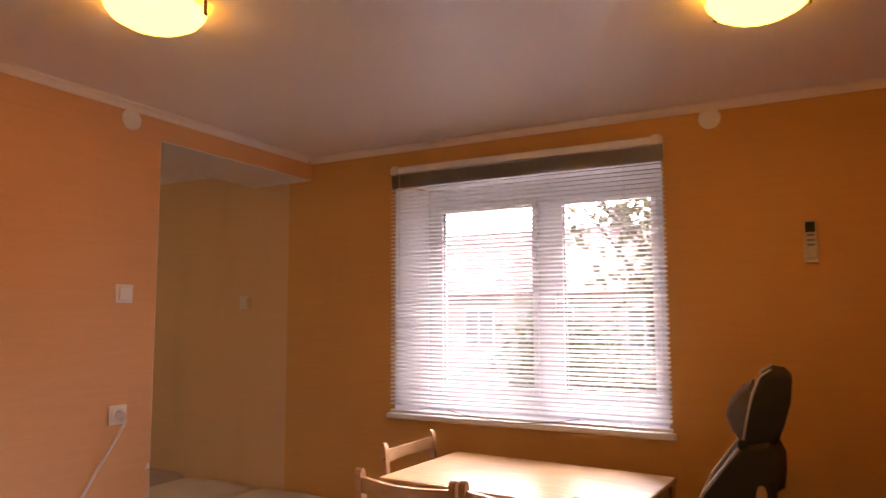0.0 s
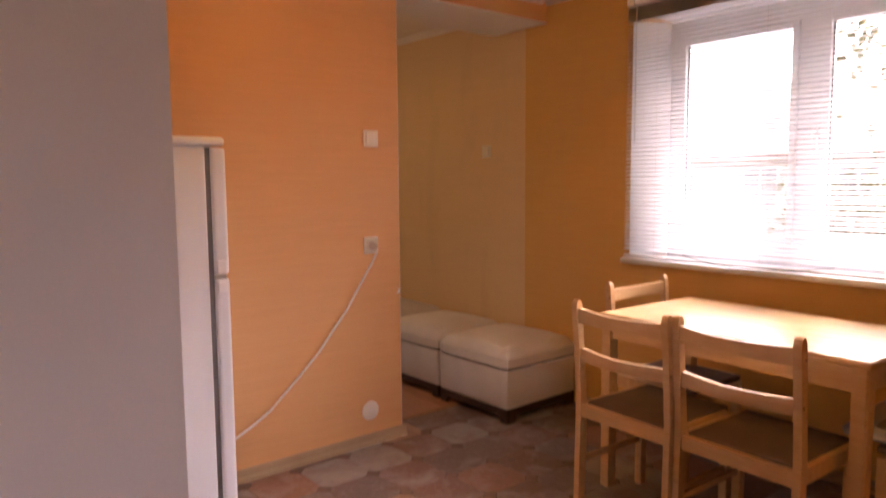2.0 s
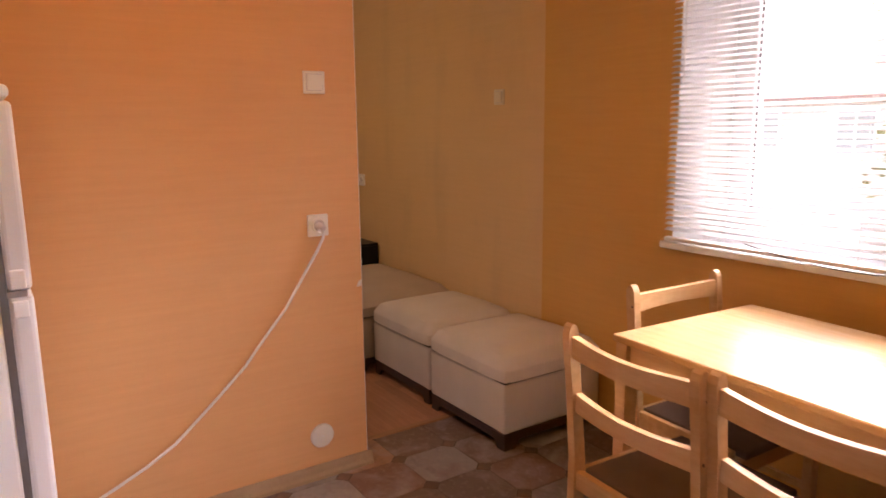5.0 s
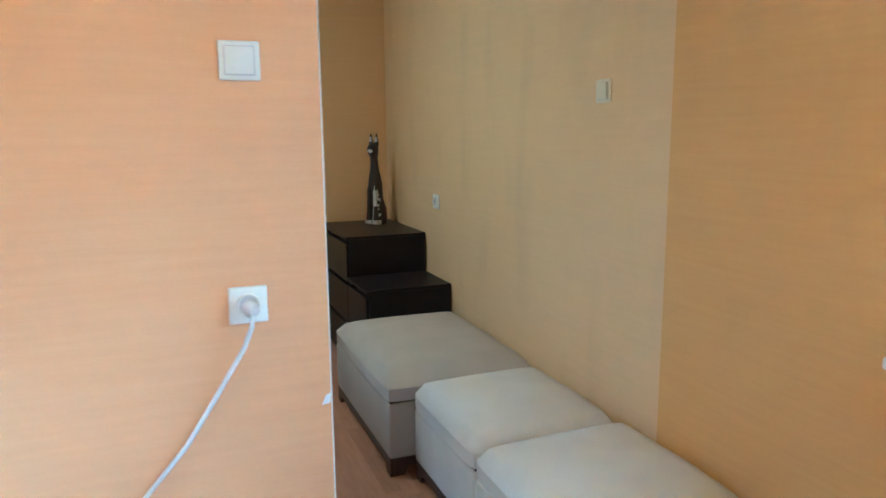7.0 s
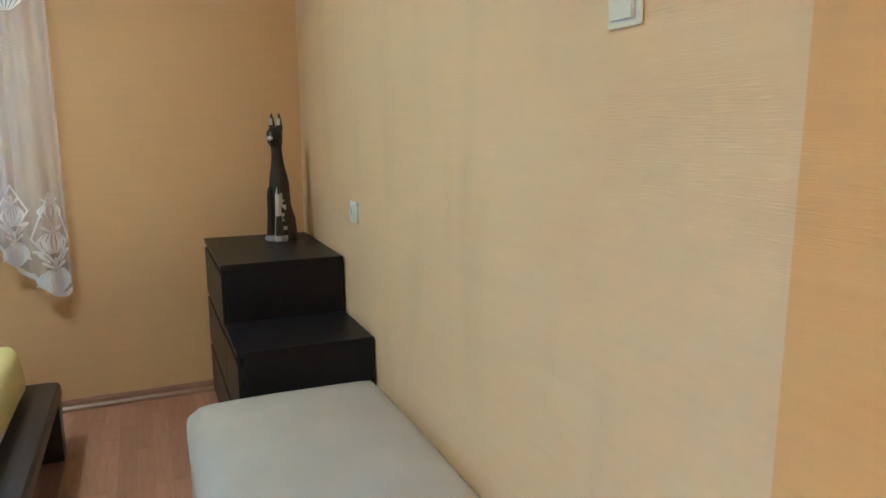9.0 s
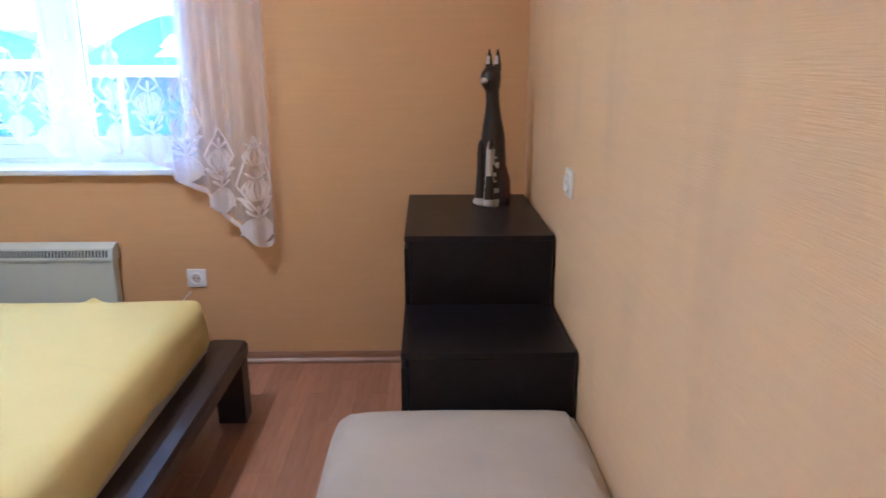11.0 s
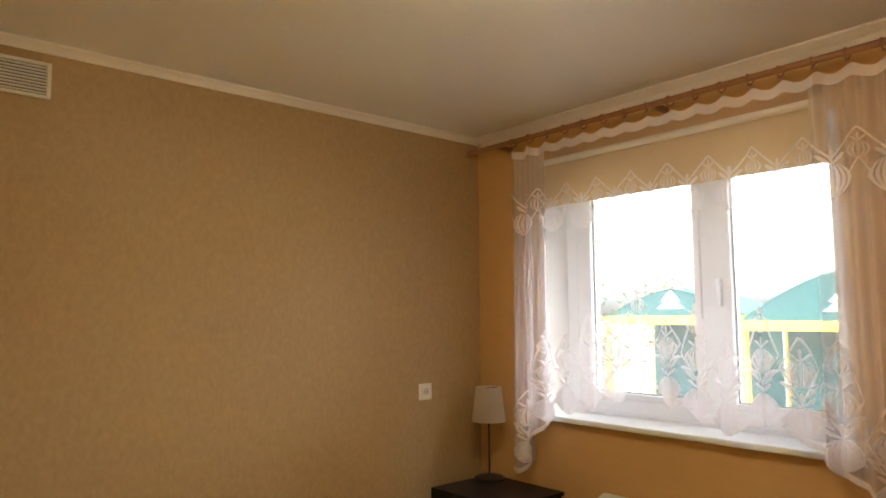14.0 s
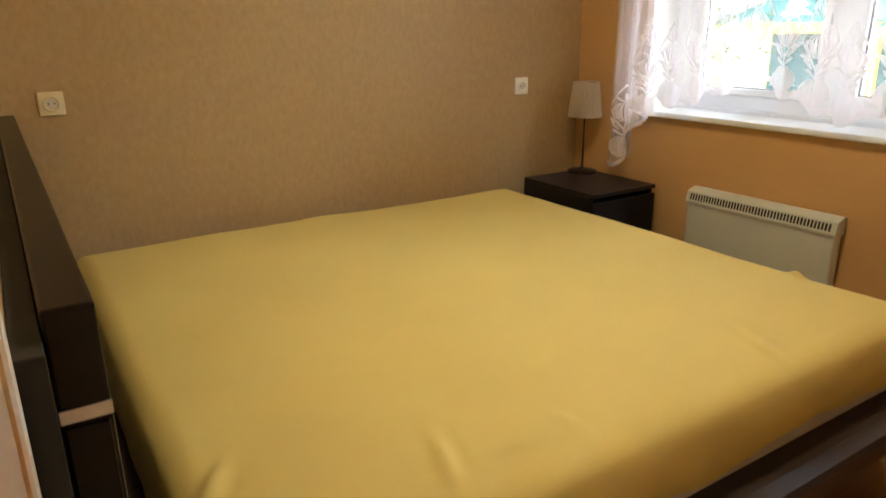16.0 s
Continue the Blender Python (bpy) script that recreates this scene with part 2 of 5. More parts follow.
def clear_glass():
    m = bpy.data.materials.new("window_glass")
    m.use_nodes = True
    n, l = m.node_tree.nodes, m.node_tree.links
    n.remove(n["Principled BSDF"])
    clear, shine, mix, fres = n.new("ShaderNodeBsdfTransparent"), n.new("ShaderNodeBsdfGlossy"), n.new("ShaderNodeMixShader"), n.new("ShaderNodeFresnel")
    clear.inputs[0].default_value = (0.93, 0.95, 0.95, 1)
    shine.inputs["Roughness"].default_value = 0.01
    l.new(fres.outputs[0], mix.inputs[0])
    l.new(clear.outputs[0], mix.inputs[1])
    l.new(shine.outputs[0], mix.inputs[2])
    l.new(mix.outputs[0], n["Material Output"].inputs[0])
    return m


GLASS = clear_glass()


def sheer(name, cover, colour, passing=0.38):
    """Thin cloth: part open mesh, part thread that lets light through."""
    m = bpy.data.materials.new(name)
    m.use_nodes = True
    n, l = m.node_tree.nodes, m.node_tree.links
    n.remove(n["Principled BSDF"])
    clear, thread, thin, both, mix = n.new("ShaderNodeBsdfTransparent"), n.new("ShaderNodeBsdfDiffuse"), n.new("ShaderNodeBsdfTranslucent"), n.new("ShaderNodeMixShader"), n.new("ShaderNodeMixShader")
    weave = n.new("ShaderNodeTexNoise")
    weave.inputs["Scale"].default_value = 30
    rng = n.new("ShaderNodeMapRange")
    rng.inputs["To Min"].default_value, rng.inputs["To Max"].default_value = cover - 0.02, cover + 0.02
    l.new(weave.outputs[0], rng.inputs["Value"])
    thread.inputs[0].default_value = thin.inputs[0].default_value = (*colour, 1)
    both.inputs[0].default_value = passing
    l.new(thread.outputs[0], both.inputs[1])
    l.new(thin.outputs[0], both.inputs[2])
    l.new(rng.outputs[0], mix.inputs[0])
    l.new(clear.outputs[0], mix.inputs[1])
    l.new(both.outputs[0], mix.inputs[2])
    l.new(mix.outputs[0], n["Material Output"].inputs[0])
    return m


SHEER = sheer("sheer_white_voile", 0.21, (0.92, 0.87, 0.92), 0.28)
GATHERED = sheer("gathered_white_voile", 0.28, (0.92, 0.87, 0.92), 0.28)
LACE = sheer("white_lace_thread", 0.74, (0.90, 0.86, 0.91), 0.20)
BLINDCLOTH = sheer("beige_roller_cloth", 0.92, (0.78, 0.62, 0.40))


# ---- mesh helpers ----
def part(name, bm, mat, parent=None, label="", smooth=False):
    """Links a bmesh as one mesh object, under a thing or a part where one is given."""
    me = bpy.data.meshes.new(name)
    bmesh.ops.recalc_face_normals(bm, faces=bm.faces)
    bm.to_mesh(me)
    bm.free()
    for k in (mat if isinstance(mat, (list, tuple)) else (mat,)):
        me.materials.append(k)
    if smooth:
        for p in me.polygons:
            p.use_smooth = True
        me.set_sharp_from_angle(angle=radians(40))
    ob = new(name, me)
    ob.parent = parent
    if label:
        tagged(ob, label)
    return ob


def thing(name, label, category, m=None, group=""):
    ob = new(name)
    ob.empty_display_size = 0.1
    ob.matrix_world = m or Matrix()
    return tagged(ob, label, category, group)


def slab(bm, x0, x1, y0, y1, z0, z1, bevel=0.0, segments=2):
    """Adds a box between two corners, with rounded edges where bevel is given."""
    r = bmesh.ops.create_cube(bm, size=1)
    for v in r["verts"]:
        v.co = Vector(((x0 + x1) / 2 + v.co.x * (x1 - x0), (y0 + y1) / 2 + v.co.y * (y1 - y0), (z0 + z1) / 2 + v.co.z * (z1 - z0)))
    if bevel:
        edges = list({e for v in r["verts"] for e in v.link_edges})
        bmesh.ops.bevel(bm, geom=edges, offset=bevel, segments=segments, affect="EDGES", profile=0.5)
    return bm


def block(x0, x1, y0, y1, z0, z1, bevel=0.0, segments=2):
    return slab(bmesh.new(), x0, x1, y0, y1, z0, z1, bevel, segments)


def turned(profile, n=24, bm=None, centre=(0, 0, 0), axis="z"):
    """A solid of revolution from (radius, height) pairs."""
    bm = bm or bmesh.new()
    rings = []
    for r, h in profile:
        ring = []
        for k in range(n):
            a = 2 * math.pi * k / n
            p = Vector((r * math.cos(a), r * math.sin(a), h))
            if axis == "x":
                p = Vector((p.z, p.x, p.y))
            if axis == "y":
                p = Vector((p.x, p.z, p.y))
            ring.append(bm.verts.new(p + Vector(centre)))
        rings.append(ring)
    for a, b in zip(rings, rings[1:]):
        for k in range(n):
            bm.faces.new((a[k], a[(k + 1) % n], b[(k + 1) % n], b[k]))
    bm.faces.new(rings[0][::-1])
    bm.faces.new(rings[-1])
    return bm


def tube(points, radius, bm=None, n=8):
    """A round cord or bar along points."""
    bm = bm or bmesh.new()
    pts = [Vector(p) for p in points]
    rings = []
    for i, p in enumerate(pts):
        d = (pts[min(i + 1, len(pts) - 1)] - pts[max(i - 1, 0)]).normalized()
        u = d.orthogonal().normalized() if abs(d.z) > 0.99 else d.cross(Vector((0, 0, 1))).normalized()
        w = d.cross(u)
        rings.append([bm.verts.new(p + radius * (math.cos(2 * math.pi * k / n) * u + math.sin(2 * math.pi * k / n) * w)) for k in range(n)])
    for a, b in zip(rings, rings[1:]):
        for k in range(n):
            bm.faces.new((a[k], a[(k + 1) % n], b[(k + 1) % n], b[k]))
    bm.faces.new(rings[0][::-1])
    bm.faces.new(rings[-1])
    return bm


def extruded(outline, axis, a, b, bm=None):
    """A prism: outline points in the plane across the axis, from a to b along it."""
    bm = bm or bmesh.new()
    def at(p, s):
        return {"x": (s, p[0], p[1]), "y": (p[0], s, p[1]), "z": (p[0], p[1], s)}[axis]
    lo, hi = [bm.verts.new(at(p, a)) for p in outline], [bm.verts.new(at(p, b)) for p in outline]
    n = len(outline)
    for k in range(n):
        bm.faces.new((lo[k], lo[(k + 1) % n], hi[(k + 1) % n], hi[k]))
    bm.faces.new(lo[::-1])
    bm.faces.new(hi)
    return bm


def structure(name, bm, mat, label, category):
    return tagged(part(name, bm, mat), label, category, "", "structure")


# ---- measures of the place ----
H = 2.36            # ceiling
XB, YB = -3.04, -3.24   # bedroom: window wall, headboard wall
XE, YS = 3.6, -4.6      # kitchen: far right wall, back wall
PT, PY = -0.35, -1.09   # partition: bedroom face, end at the opening
LZ = 2.225          # underside of the lintel
W1 = (0.60, 2.05, 0.885, 2.13)      # kitchen window: x0, x1, z0, z1
W2 = (-2.77, -1.38, 0.885, 2.10)    # bedroom window: y0, y1, z0, z1
W3 = (-3.9, -2.45)  # added kitchen side window, never in view: y0, y1
SEAM = -0.17        # where orange paper meets beige


# ---- structure ----
bm = bmesh.new()
slab(bm, SEAM, W1[0], 0, 0.32, -0.1, H + 0.1)
slab(bm, W1[1], XE + 0.1, 0, 0.32, -0.1, H + 0.1)
slab(bm, W1[0], W1[1], 0, 0.32, -0.1, W1[2])
slab(bm, W1[0], W1[1], 0, 0.32, W1[3], H + 0.1)
structure("wall_north", bm, ORANGE_WINDOW, "orange ribbed wallpaper around the kitchen window", "wall")
structure("wall_bedroom_side", block(XB - 0.3, SEAM, 0, 0.32, -0.1, H + 0.1), BEIGE, "beige ribbed wallpaper with faint smudges behind ottomans", "wall")
structure("wall_partition", block(PT, 0, YB - 0.1, PY, -0.1, H + 0.1), [ORANGE, PLASTER], "orange wallpapered partition with a white painted end", "wall")
bm = block(PT, -0.003, PY, PY + 0.004, 0, LZ)
slab(bm, PT - 0.008, PT - 0.004, PY - 0.066, PY + 0.004, 0, LZ)
structure("partition_end", bm, PLASTER, "white painted end of the partition wall", "wall")
structure("partition_bedroom_face", block(PT - 0.004, PT, YB, PY, 0, H), BEIGE, "beige wallpaper on the bedroom face of the partition", "wall")
structure("lintel", block(PT - 0.1, 0, PY, 0, LZ + 0.004, H + 0.1), ORANGE, "orange papered lintel over the wide opening", "lintel")
structure("lintel_soffit", block(PT - 0.1, 0.0, PY, 0, LZ, LZ + 0.004), PLASTER, "white painted underside of the lintel", "lintel")
structure("wall_south_of_partition", block(-0.35, 0, YS - 0.1, YB - 0.1, -0.1, H + 0.1), ORANGE, "orange wallpapered kitchen wall behind the fridge", "wall")
bm = bmesh.new()
slab(bm, XE, XE + 0.2, W3[1], 0, -0.1, H + 0.1)
slab(bm, XE, XE + 0.2, YS - 0.1, W3[0], -0.1, H + 0.1)
slab(bm, XE, XE + 0.2, W3[0], W3[1], -0.1, 0.885)
slab(bm, XE, XE + 0.2, W3[0], W3[1], 2.13, H + 0.1)
structure("wall_east", bm, ORANGE, "orange wallpapered kitchen side wall", "wall")
structure("wall_south", block(-0.35, XE + 0.2, YS - 0.3, YS - 0.1, -0.1, H + 0.1), ORANGE, "orange wallpapered kitchen back wall", "wall")
structure("wall_white", block(0.62, 1.25, YS - 0.1, -2.605, -0.0, H), OFFWHITE, "off-white painted wall block beside the fridge", "wall")
bm = bmesh.new()
slab(bm, XB - 0.3, XB, YB - 0.3, W2[0], -0.1, H + 0.1)
slab(bm, XB - 0.3, XB, W2[1], 0, -0.1, H + 0.1)
slab(bm, XB - 0.3, XB, W2[0], W2[1], -0.1, W2[2])
slab(bm, XB - 0.3, XB, W2[0], W2[1], W2[3], H + 0.1)
structure("wall_west", bm, PEACH, "peach wallpaper around the bedroom window", "wall")
structure("wall_headboard", block(XB, PT, YB - 0.2, YB, -0.1, H + 0.1), TAN, "tan speckled wallpaper behind the bed head", "wall")
structure("ceiling_kitchen", block(-0.0, XE, YS - 0.1, 0, H, H + 0.1), CEILING, "white painted kitchen ceiling with a soft sheen", "ceiling")
structure("ceiling_bedroom", block(XB, PT - 0.1, YB, 0, H, H + 0.1), CEILING, "white painted bedroom ceiling", "ceiling")
structure("roof_slab", block(XB - 0.4, XE + 0.4, YS - 0.4, 0.4, H + 0.12, H + 0.3), PLASTER, "plain concrete slab above the ceilings", "roof")


def cornice(name, axis, a, b, at, side, k=0.034):
    """A small coved strip along a wall under the ceiling."""
    o = [(at, H - k), (at + side * k * 0.24, H - k), (at + side * k * 0.45, H - k * 0.62), (at + side * k * 0.7, H - k * 0.4), (at + side * k, H - 0.008), (at + side * k, H), (at, H)]
    structure(name, extruded(o, axis, a, b), CORNICE, "narrow white foam cornice under the ceiling", "cornice")


cornice("trim_kitchen_north", "x", 0.0, XE, 0, -1)
cornice("trim_kitchen_west", "y", YS, 0 - 0.042, 0, 1)
cornice("trim_bedroom_north", "x", XB + 0.042, PT - 0.1, 0, -1)
cornice("trim_bedroom_west", "y", YB + 0.042, 0, XB, 1, 0.052)
cornice("trim_bedroom_south", "x", XB, PT, YB, 1)


def baseboard(name, axis, a, b, at, side, mat, h):
    o = [(at, 0), (at + side * 0.020, 0), (at + side * 0.020, h * 0.25), (at + side * 0.010, h * 0.45), (at + side * 0.010, h * 0.75), (at + side * 0.006, h), (at, h)]
    structure(name, extruded(o, axis, a, b), mat, "low moulded baseboard with a cable groove", "baseboard")


baseboard("baseboard_partition", "y", -2.60, PY + 0.02, 0.0, 1, BASEPINE, 0.055)
baseboard("baseboard_north", "x", 0.32, XE, 0, -1, BASEPINE, 0.055)
baseboard("baseboard_bedroom_west", "y", YB, -0.02, XB, 1, BASEBOARD, 0.055)
baseboard("baseboard_bedroom_north", "x", XB, -0.02, 0, -1, BASEBOARD, 0.055)
baseboard("baseboard_bedroom_south", "x", XB + 0.02, PT, YB, 1, BASEBOARD, 0.055)

# floors: sheets under the pieces
floor_kitchen = structure("floor_kitchen", block(SEAM, XE, YS - 0.1, 0, -0.12, -0.0015), GROUT, "stone-print vinyl floor with octagons and small dark squares", "floor")
floor_bedroom = structure("floor_bedroom", block(XB, SEAM, YB, 0, -0.12, -0.0015), GROUT, "reddish brown laminate plank floor", "floor")
structure("threshold", extruded([(SEAM - 0.038, 0), (SEAM - 0.032, 0.006), (SEAM - 0.008, 0.006), (SEAM - 0.002, 0)], "y", PY, 0), BASEBOARD, "narrow brown threshold strip between two floors", "threshold")


# ---- kitchen window ----
def window_unit(name, label, axis, span, z0, z1, plane, mull, out):
    """White frame with a mullion and two panes in a reveal. axis: the one along the wall; out: sign of the outside."""
    w = thing(name, label, "window")
    w["kind"] = "structure"
    def piece(nm, a0, a1, p0, p1, b0, b1, mat, bev=0.004, parent=w):
        p0, p1 = min(p0, p1), max(p0, p1)
        m = block(a0, a1, p0, p1, b0, b1, bev) if axis == "x" else block(p0, p1, a0, a1, b0, b1, bev)
        return part(nm, m, mat, parent)
    a0, a1 = span
    f = 0.065
    d0, d1 = plane, plane + out * 0.07
    piece("frame_bottom", a0, a1, d0, d1, z0, z0 + f, PVC)
    piece("frame_top", a0, a1, d0, d1, z1 - f, z1, PVC)
    piece("frame_side", a0, a0 + f, d0, d1, z0 + f, z1 - f, PVC)
    piece("frame_side", a1 - f, a1, d0, d1, z0 + f, z1 - f, PVC)
    piece("mullion", mull - 0.055, mull + 0.055, d0, d1, z0 + f, z1 - f, PVC)
    for s0, s1 in ((a0 + f, mull - 0.055), (mull + 0.055, a1 - f)):
        q = 0.03
        sash = piece("sash", s0, s0 + q, d0 - out * 0.012, d1 - out * 0.02, z0 + f, z1 - f, PVC)
        piece("sash_side", s1 - q, s1, d0 - out * 0.012, d1 - out * 0.02, z0 + f, z1 - f, PVC)
        piece("sash_bottom", s0 + q, s1 - q, d0 - out * 0.012, d1 - out * 0.02, z0 + f, z0 + f + q, PVC)
        piece("sash_top", s0 + q, s1 - q, d0 - out * 0.012, d1 - out * 0.02, z1 - f - q, z1 - f, PVC)
        for e0, e1 in ((s0 + q, s0 + q + 0.006), (s1 - q - 0.006, s1 - q)):
            piece("gasket", e0, e1, d0 + out * 0.008, d0 + out * 0.02, z0 + f + q, z1 - f - q, GASKET, 0)
        piece("gasket", s0 + q, s1 - q, d0 + out * 0.008, d0 + out * 0.02, z0 + f + q, z0 + f + q + 0.006, GASKET, 0)
        g = piece("pane", s0 + q, s1 - q, d0 + out * 0.025, d0 + out * 0.029, z0 + f + q, z1 - f - q, GLASS, 0)
        g.visible_shadow = False
    piece("handle", mull + 0.02, mull + 0.045, d0 - out * 0.03, d0, (z0 + z1) / 2 - 0.09, (z0 + z1) / 2 + 0.03, PVC, 0.008)
    return w


window_unit("window_1", "white two-pane plastic window behind a blind", "x", (0.702, W1[1]), 0.93, 2.09, 0.20, 1.42, 1)
# unseen window, added to let more daylight onto partition, fridge and floor
window_unit("added_window", "added unseen two-pane window that brightens the kitchen from the side", "y", W3, 0.885, 2.13, XE + 0.08, (W3[0] + W3[1]) / 2, 1)
bm = bmesh.new()
extruded([(W1[0] + 0.001, 0.002), (0.70, 0.2), (0.70, 0.3), (W1[0] + 0.001, 0.3)], "z", W1[2], W1[3], bm)
slab(bm, W1[1] - 0.006, W1[1], 0.002, 0.2, W1[2], W1[3])
slab(bm, 0.72, W1[1] - 0.006, 0.002, 0.2, W1[3] - 0.006, W1[3])
structure("reveal_1", bm, PLASTER, "white painted reveal of the kitchen window", "reveal")
structure("filler_sill_1", block(0.702, W1[1] - 0.006, 0.2, 0.3, W1[2], 0.93), PVC, "white panel below the kitchen window frame", "window")
structure("filler_head_1", block(0.702, W1[1] - 0.006, 0.2, 0.3, 2.09, W1[3]), PVC, "white panel above the kitchen window frame", "window")
structure("windowsill_1", block(0.565, 2.075, -0.035, 0.2, 0.862, 0.89, 0.006), PVC, "white window sill with a rounded front edge", "windowsill")

blind = thing("venetian_blind", "white horizontal slat blind lowered over the kitchen window", "blind")
BX0, BX1 = 0.595, 2.065
part("headrail", block(BX0, BX1, -0.05, -0.012, 2.195, 2.232, 0.004), BLIND, blind)
for bx in (BX0 + 0.03, BX1 - 0.03):
    part("bracket", block(bx - 0.018, bx + 0.018, -0.056, 0.0, 2.19, 2.238, 0.003), PLASTIC, blind)


def slat(z, tilt, nm="slat"):
    b = bmesh.new()
    n = 4
    lo = []
    for i in range(n + 1):
        u = -0.0125 + 0.025 * i / n
        c = 0.0016 * (1 - (u / 0.0125) ** 2)
        yy, zz = u * math.cos(tilt) - c * math.sin(tilt), u * math.sin(tilt) + c * math.cos(tilt)
        lo.append((b.verts.new((BX0, -0.031 + yy, zz)), b.verts.new((BX1, -0.031 + yy, zz))))
    for p, q in zip(lo, lo[1:]):
        b.faces.new((p[0], p[1], q[1], q[0]))
    bmesh.ops.solidify(b, geom=b.faces[:], thickness=0.0006)
    ob = part(nm, b, BLIND, blind)
    ob.location.z = z
    return ob


first = slat(2.105, radians(24))
zz = 2.105 - 0.0215
while zz > 0.925:
    o = new("slat", first.data)
    o.parent, o.location = blind, (0, 0, zz)
    o.rotation_euler = (radians(random.uniform(-1.5, 1.5)), radians(random.uniform(-0.05, 0.05)), 0)
    zz -= 0.0215
for k in range(16):
    o = new("slat", first.data)
    o.parent, o.location = blind, (0, random.uniform(-0.001, 0.001), 2.118 + 0.0047 * k)
part("bottom_rail", block(BX0, BX1, -0.046, -0.016, 0.897, 0.912, 0.004), BLIND, blind)
for cx in (0.78, 1.33, 1.88):
    part("ladder_cord", tube([(cx, -0.044, 2.2), (cx, -0.044, 0.905)], 0.0009, n=5), CORD, blind)
    part("ladder_cord", tube([(cx, -0.018, 2.2), (cx, -0.018, 0.905)], 0.0009, n=5), CORD, blind)
part("wand", tube([(0.66, -0.055, 2.19), (0.663, -0.058, 1.5)], 0.003, n=6), CORD, blind)
part("pull_cord", tube([(0.95 + 0.05 * k, -0.052 - 0.002 * math.sin(k), 0.93 - 0.04 * math.sin(k / 14 * math.pi)) for k in range(15)], 0.0016, n=5), DARK, blind)


# ---- lamps ----
def ceiling_lamp(x, y, mat, label):
    t = thing("ceiling_lamp", label, "ceiling lamp", pose(x, y, H), "ceiling lamps")
    part("backplate", turned([(0.125, 0.0), (0.13, -0.008), (0.125, -0.022), (0.05, -0.024)][::-1], 32), PLASTIC, t, smooth=True)
    part("bowl", turned([(0.01, -0.088), (0.05, -0.085), (0.09, -0.075), (0.125, -0.056), (0.143, -0.034), (0.145, -0.026), (0.128, -0.023)], 40), mat, t, "glowing amber glass bowl", smooth=True)
    for k in range(3):
        a = k * 2.094 + 0.5
        part("clip", block(-0.008, 0.008, -0.004, 0.004, -0.045, 0.0, 0.002), BLACK, t).matrix_local = pose(0.148 * math.cos(a), 0.148 * math.sin(a), -0.0, 0, 0, math.degrees(a) + 90)
    return t


ceiling_lamp(0.94, -1.89, LAMPGLASS, "lit round ceiling lamp with amber glass bowl")
ceiling_lamp(2.54, -1.10, LAMPGLASS, "lit round ceiling lamp with amber glass bowl")
ceiling_lamp(-1.60, -1.60, LAMPGLASS_DIM, "lit round ceiling lamp with cream glass bowl")


# ---- wall fittings: built facing +x at the wall, then turned ----
def light_switch(m, label, mat):
    t = thing("light_switch", label, "light switch", m, "light switches")
    part("plate", block(0, 0.008, -0.042, 0.042, -0.04, 0.04, 0.004), mat, t)
    r = part("rocker", extruded([(0.006, -0.027), (0.013, -0.027), (0.017, 0.027), (0.006, 0.027)], "y", -0.028, 0.028), mat, t)
    r.location = (0, 0, 0)
    part("gap", block(0.0078, 0.0088, -0.031, 0.031, -0.030, 0.030), OFFWHITE, t)
    return t


def wall_socket(m, label, mat):
    t = thing("wall_socket", label, "socket", m, "wall sockets")
    part("plate", block(0, 0.010, -0.041, 0.041, -0.041, 0.041, 0.004), mat, t)
    part("rim", turned([(0.027, 0.009), (0.027, 0.016), (0.024, 0.018), (0.021, 0.016), (0.020, 0.0105)], 28, axis="x"), mat, t, smooth=True)
    # greyer than the plate: shade of the recess put into its colour
    part("well", turned([(0.0195, 0.0102), (0.0195, 0.0114)], 24, axis="x"), OFFWHITE, t)
    for dy in (-0.0095, 0.0095):
        part("pin_hole", turned([(0.0028, 0.0112), (0.0028, 0.0122)], 10, axis="x", centre=(0, dy, 0)), DARK, t)
    return t


def round_cover(m, label):
    t = thing("round_cover", label, "cover", m, "round wall covers")
    part("disc", turned([(0.048, 0.0), (0.048, 0.004), (0.044, 0.008), (0.02, 0.010)], 32, axis="x"), PLASTIC, t, smooth=True)
    part("screw", turned([(0.004, 0.0095), (0.003, 0.0115)], 10, axis="x"), PVC, t)


light_switch(pose(0, -1.256, 1.513), "white rocker light switch on the orange partition", PLASTIC)
light_switch(pose(-0.514, 0, 1.499, 0, 0, -90), "cream rocker light switch on beige wallpaper", CREAM)
wall_socket(pose(0, -1.265, 0.998), "white socket on the orange partition, plug inserted", PLASTIC)
wall_socket(pose(-2.10, 0, 0.979, 0, 0, -90), "small white socket on beige wallpaper above chests", PLASTIC)
wall_socket(pose(XB, -1.424, 0.405), "white socket low on the peach window wall", PVC)
wall_socket(pose(-0.555, YB, 1.028, 0, 0, 90), "cream socket on the wall above the bed", CREAM)
wall_socket(pose(-2.645, YB, 0.987, 0, 0, 90), "white socket on the wall beside the bedside lamp", PLASTIC)
round_cover(pose(0, -1.283, 0.172), "round white cover low on the orange partition")
round_cover(pose(0, -1.252, 2.288), "round white cover under the cornice")
round_cover(pose(2.265, 0, 2.293, 0, 0, -90), "round white cover on the window wall")

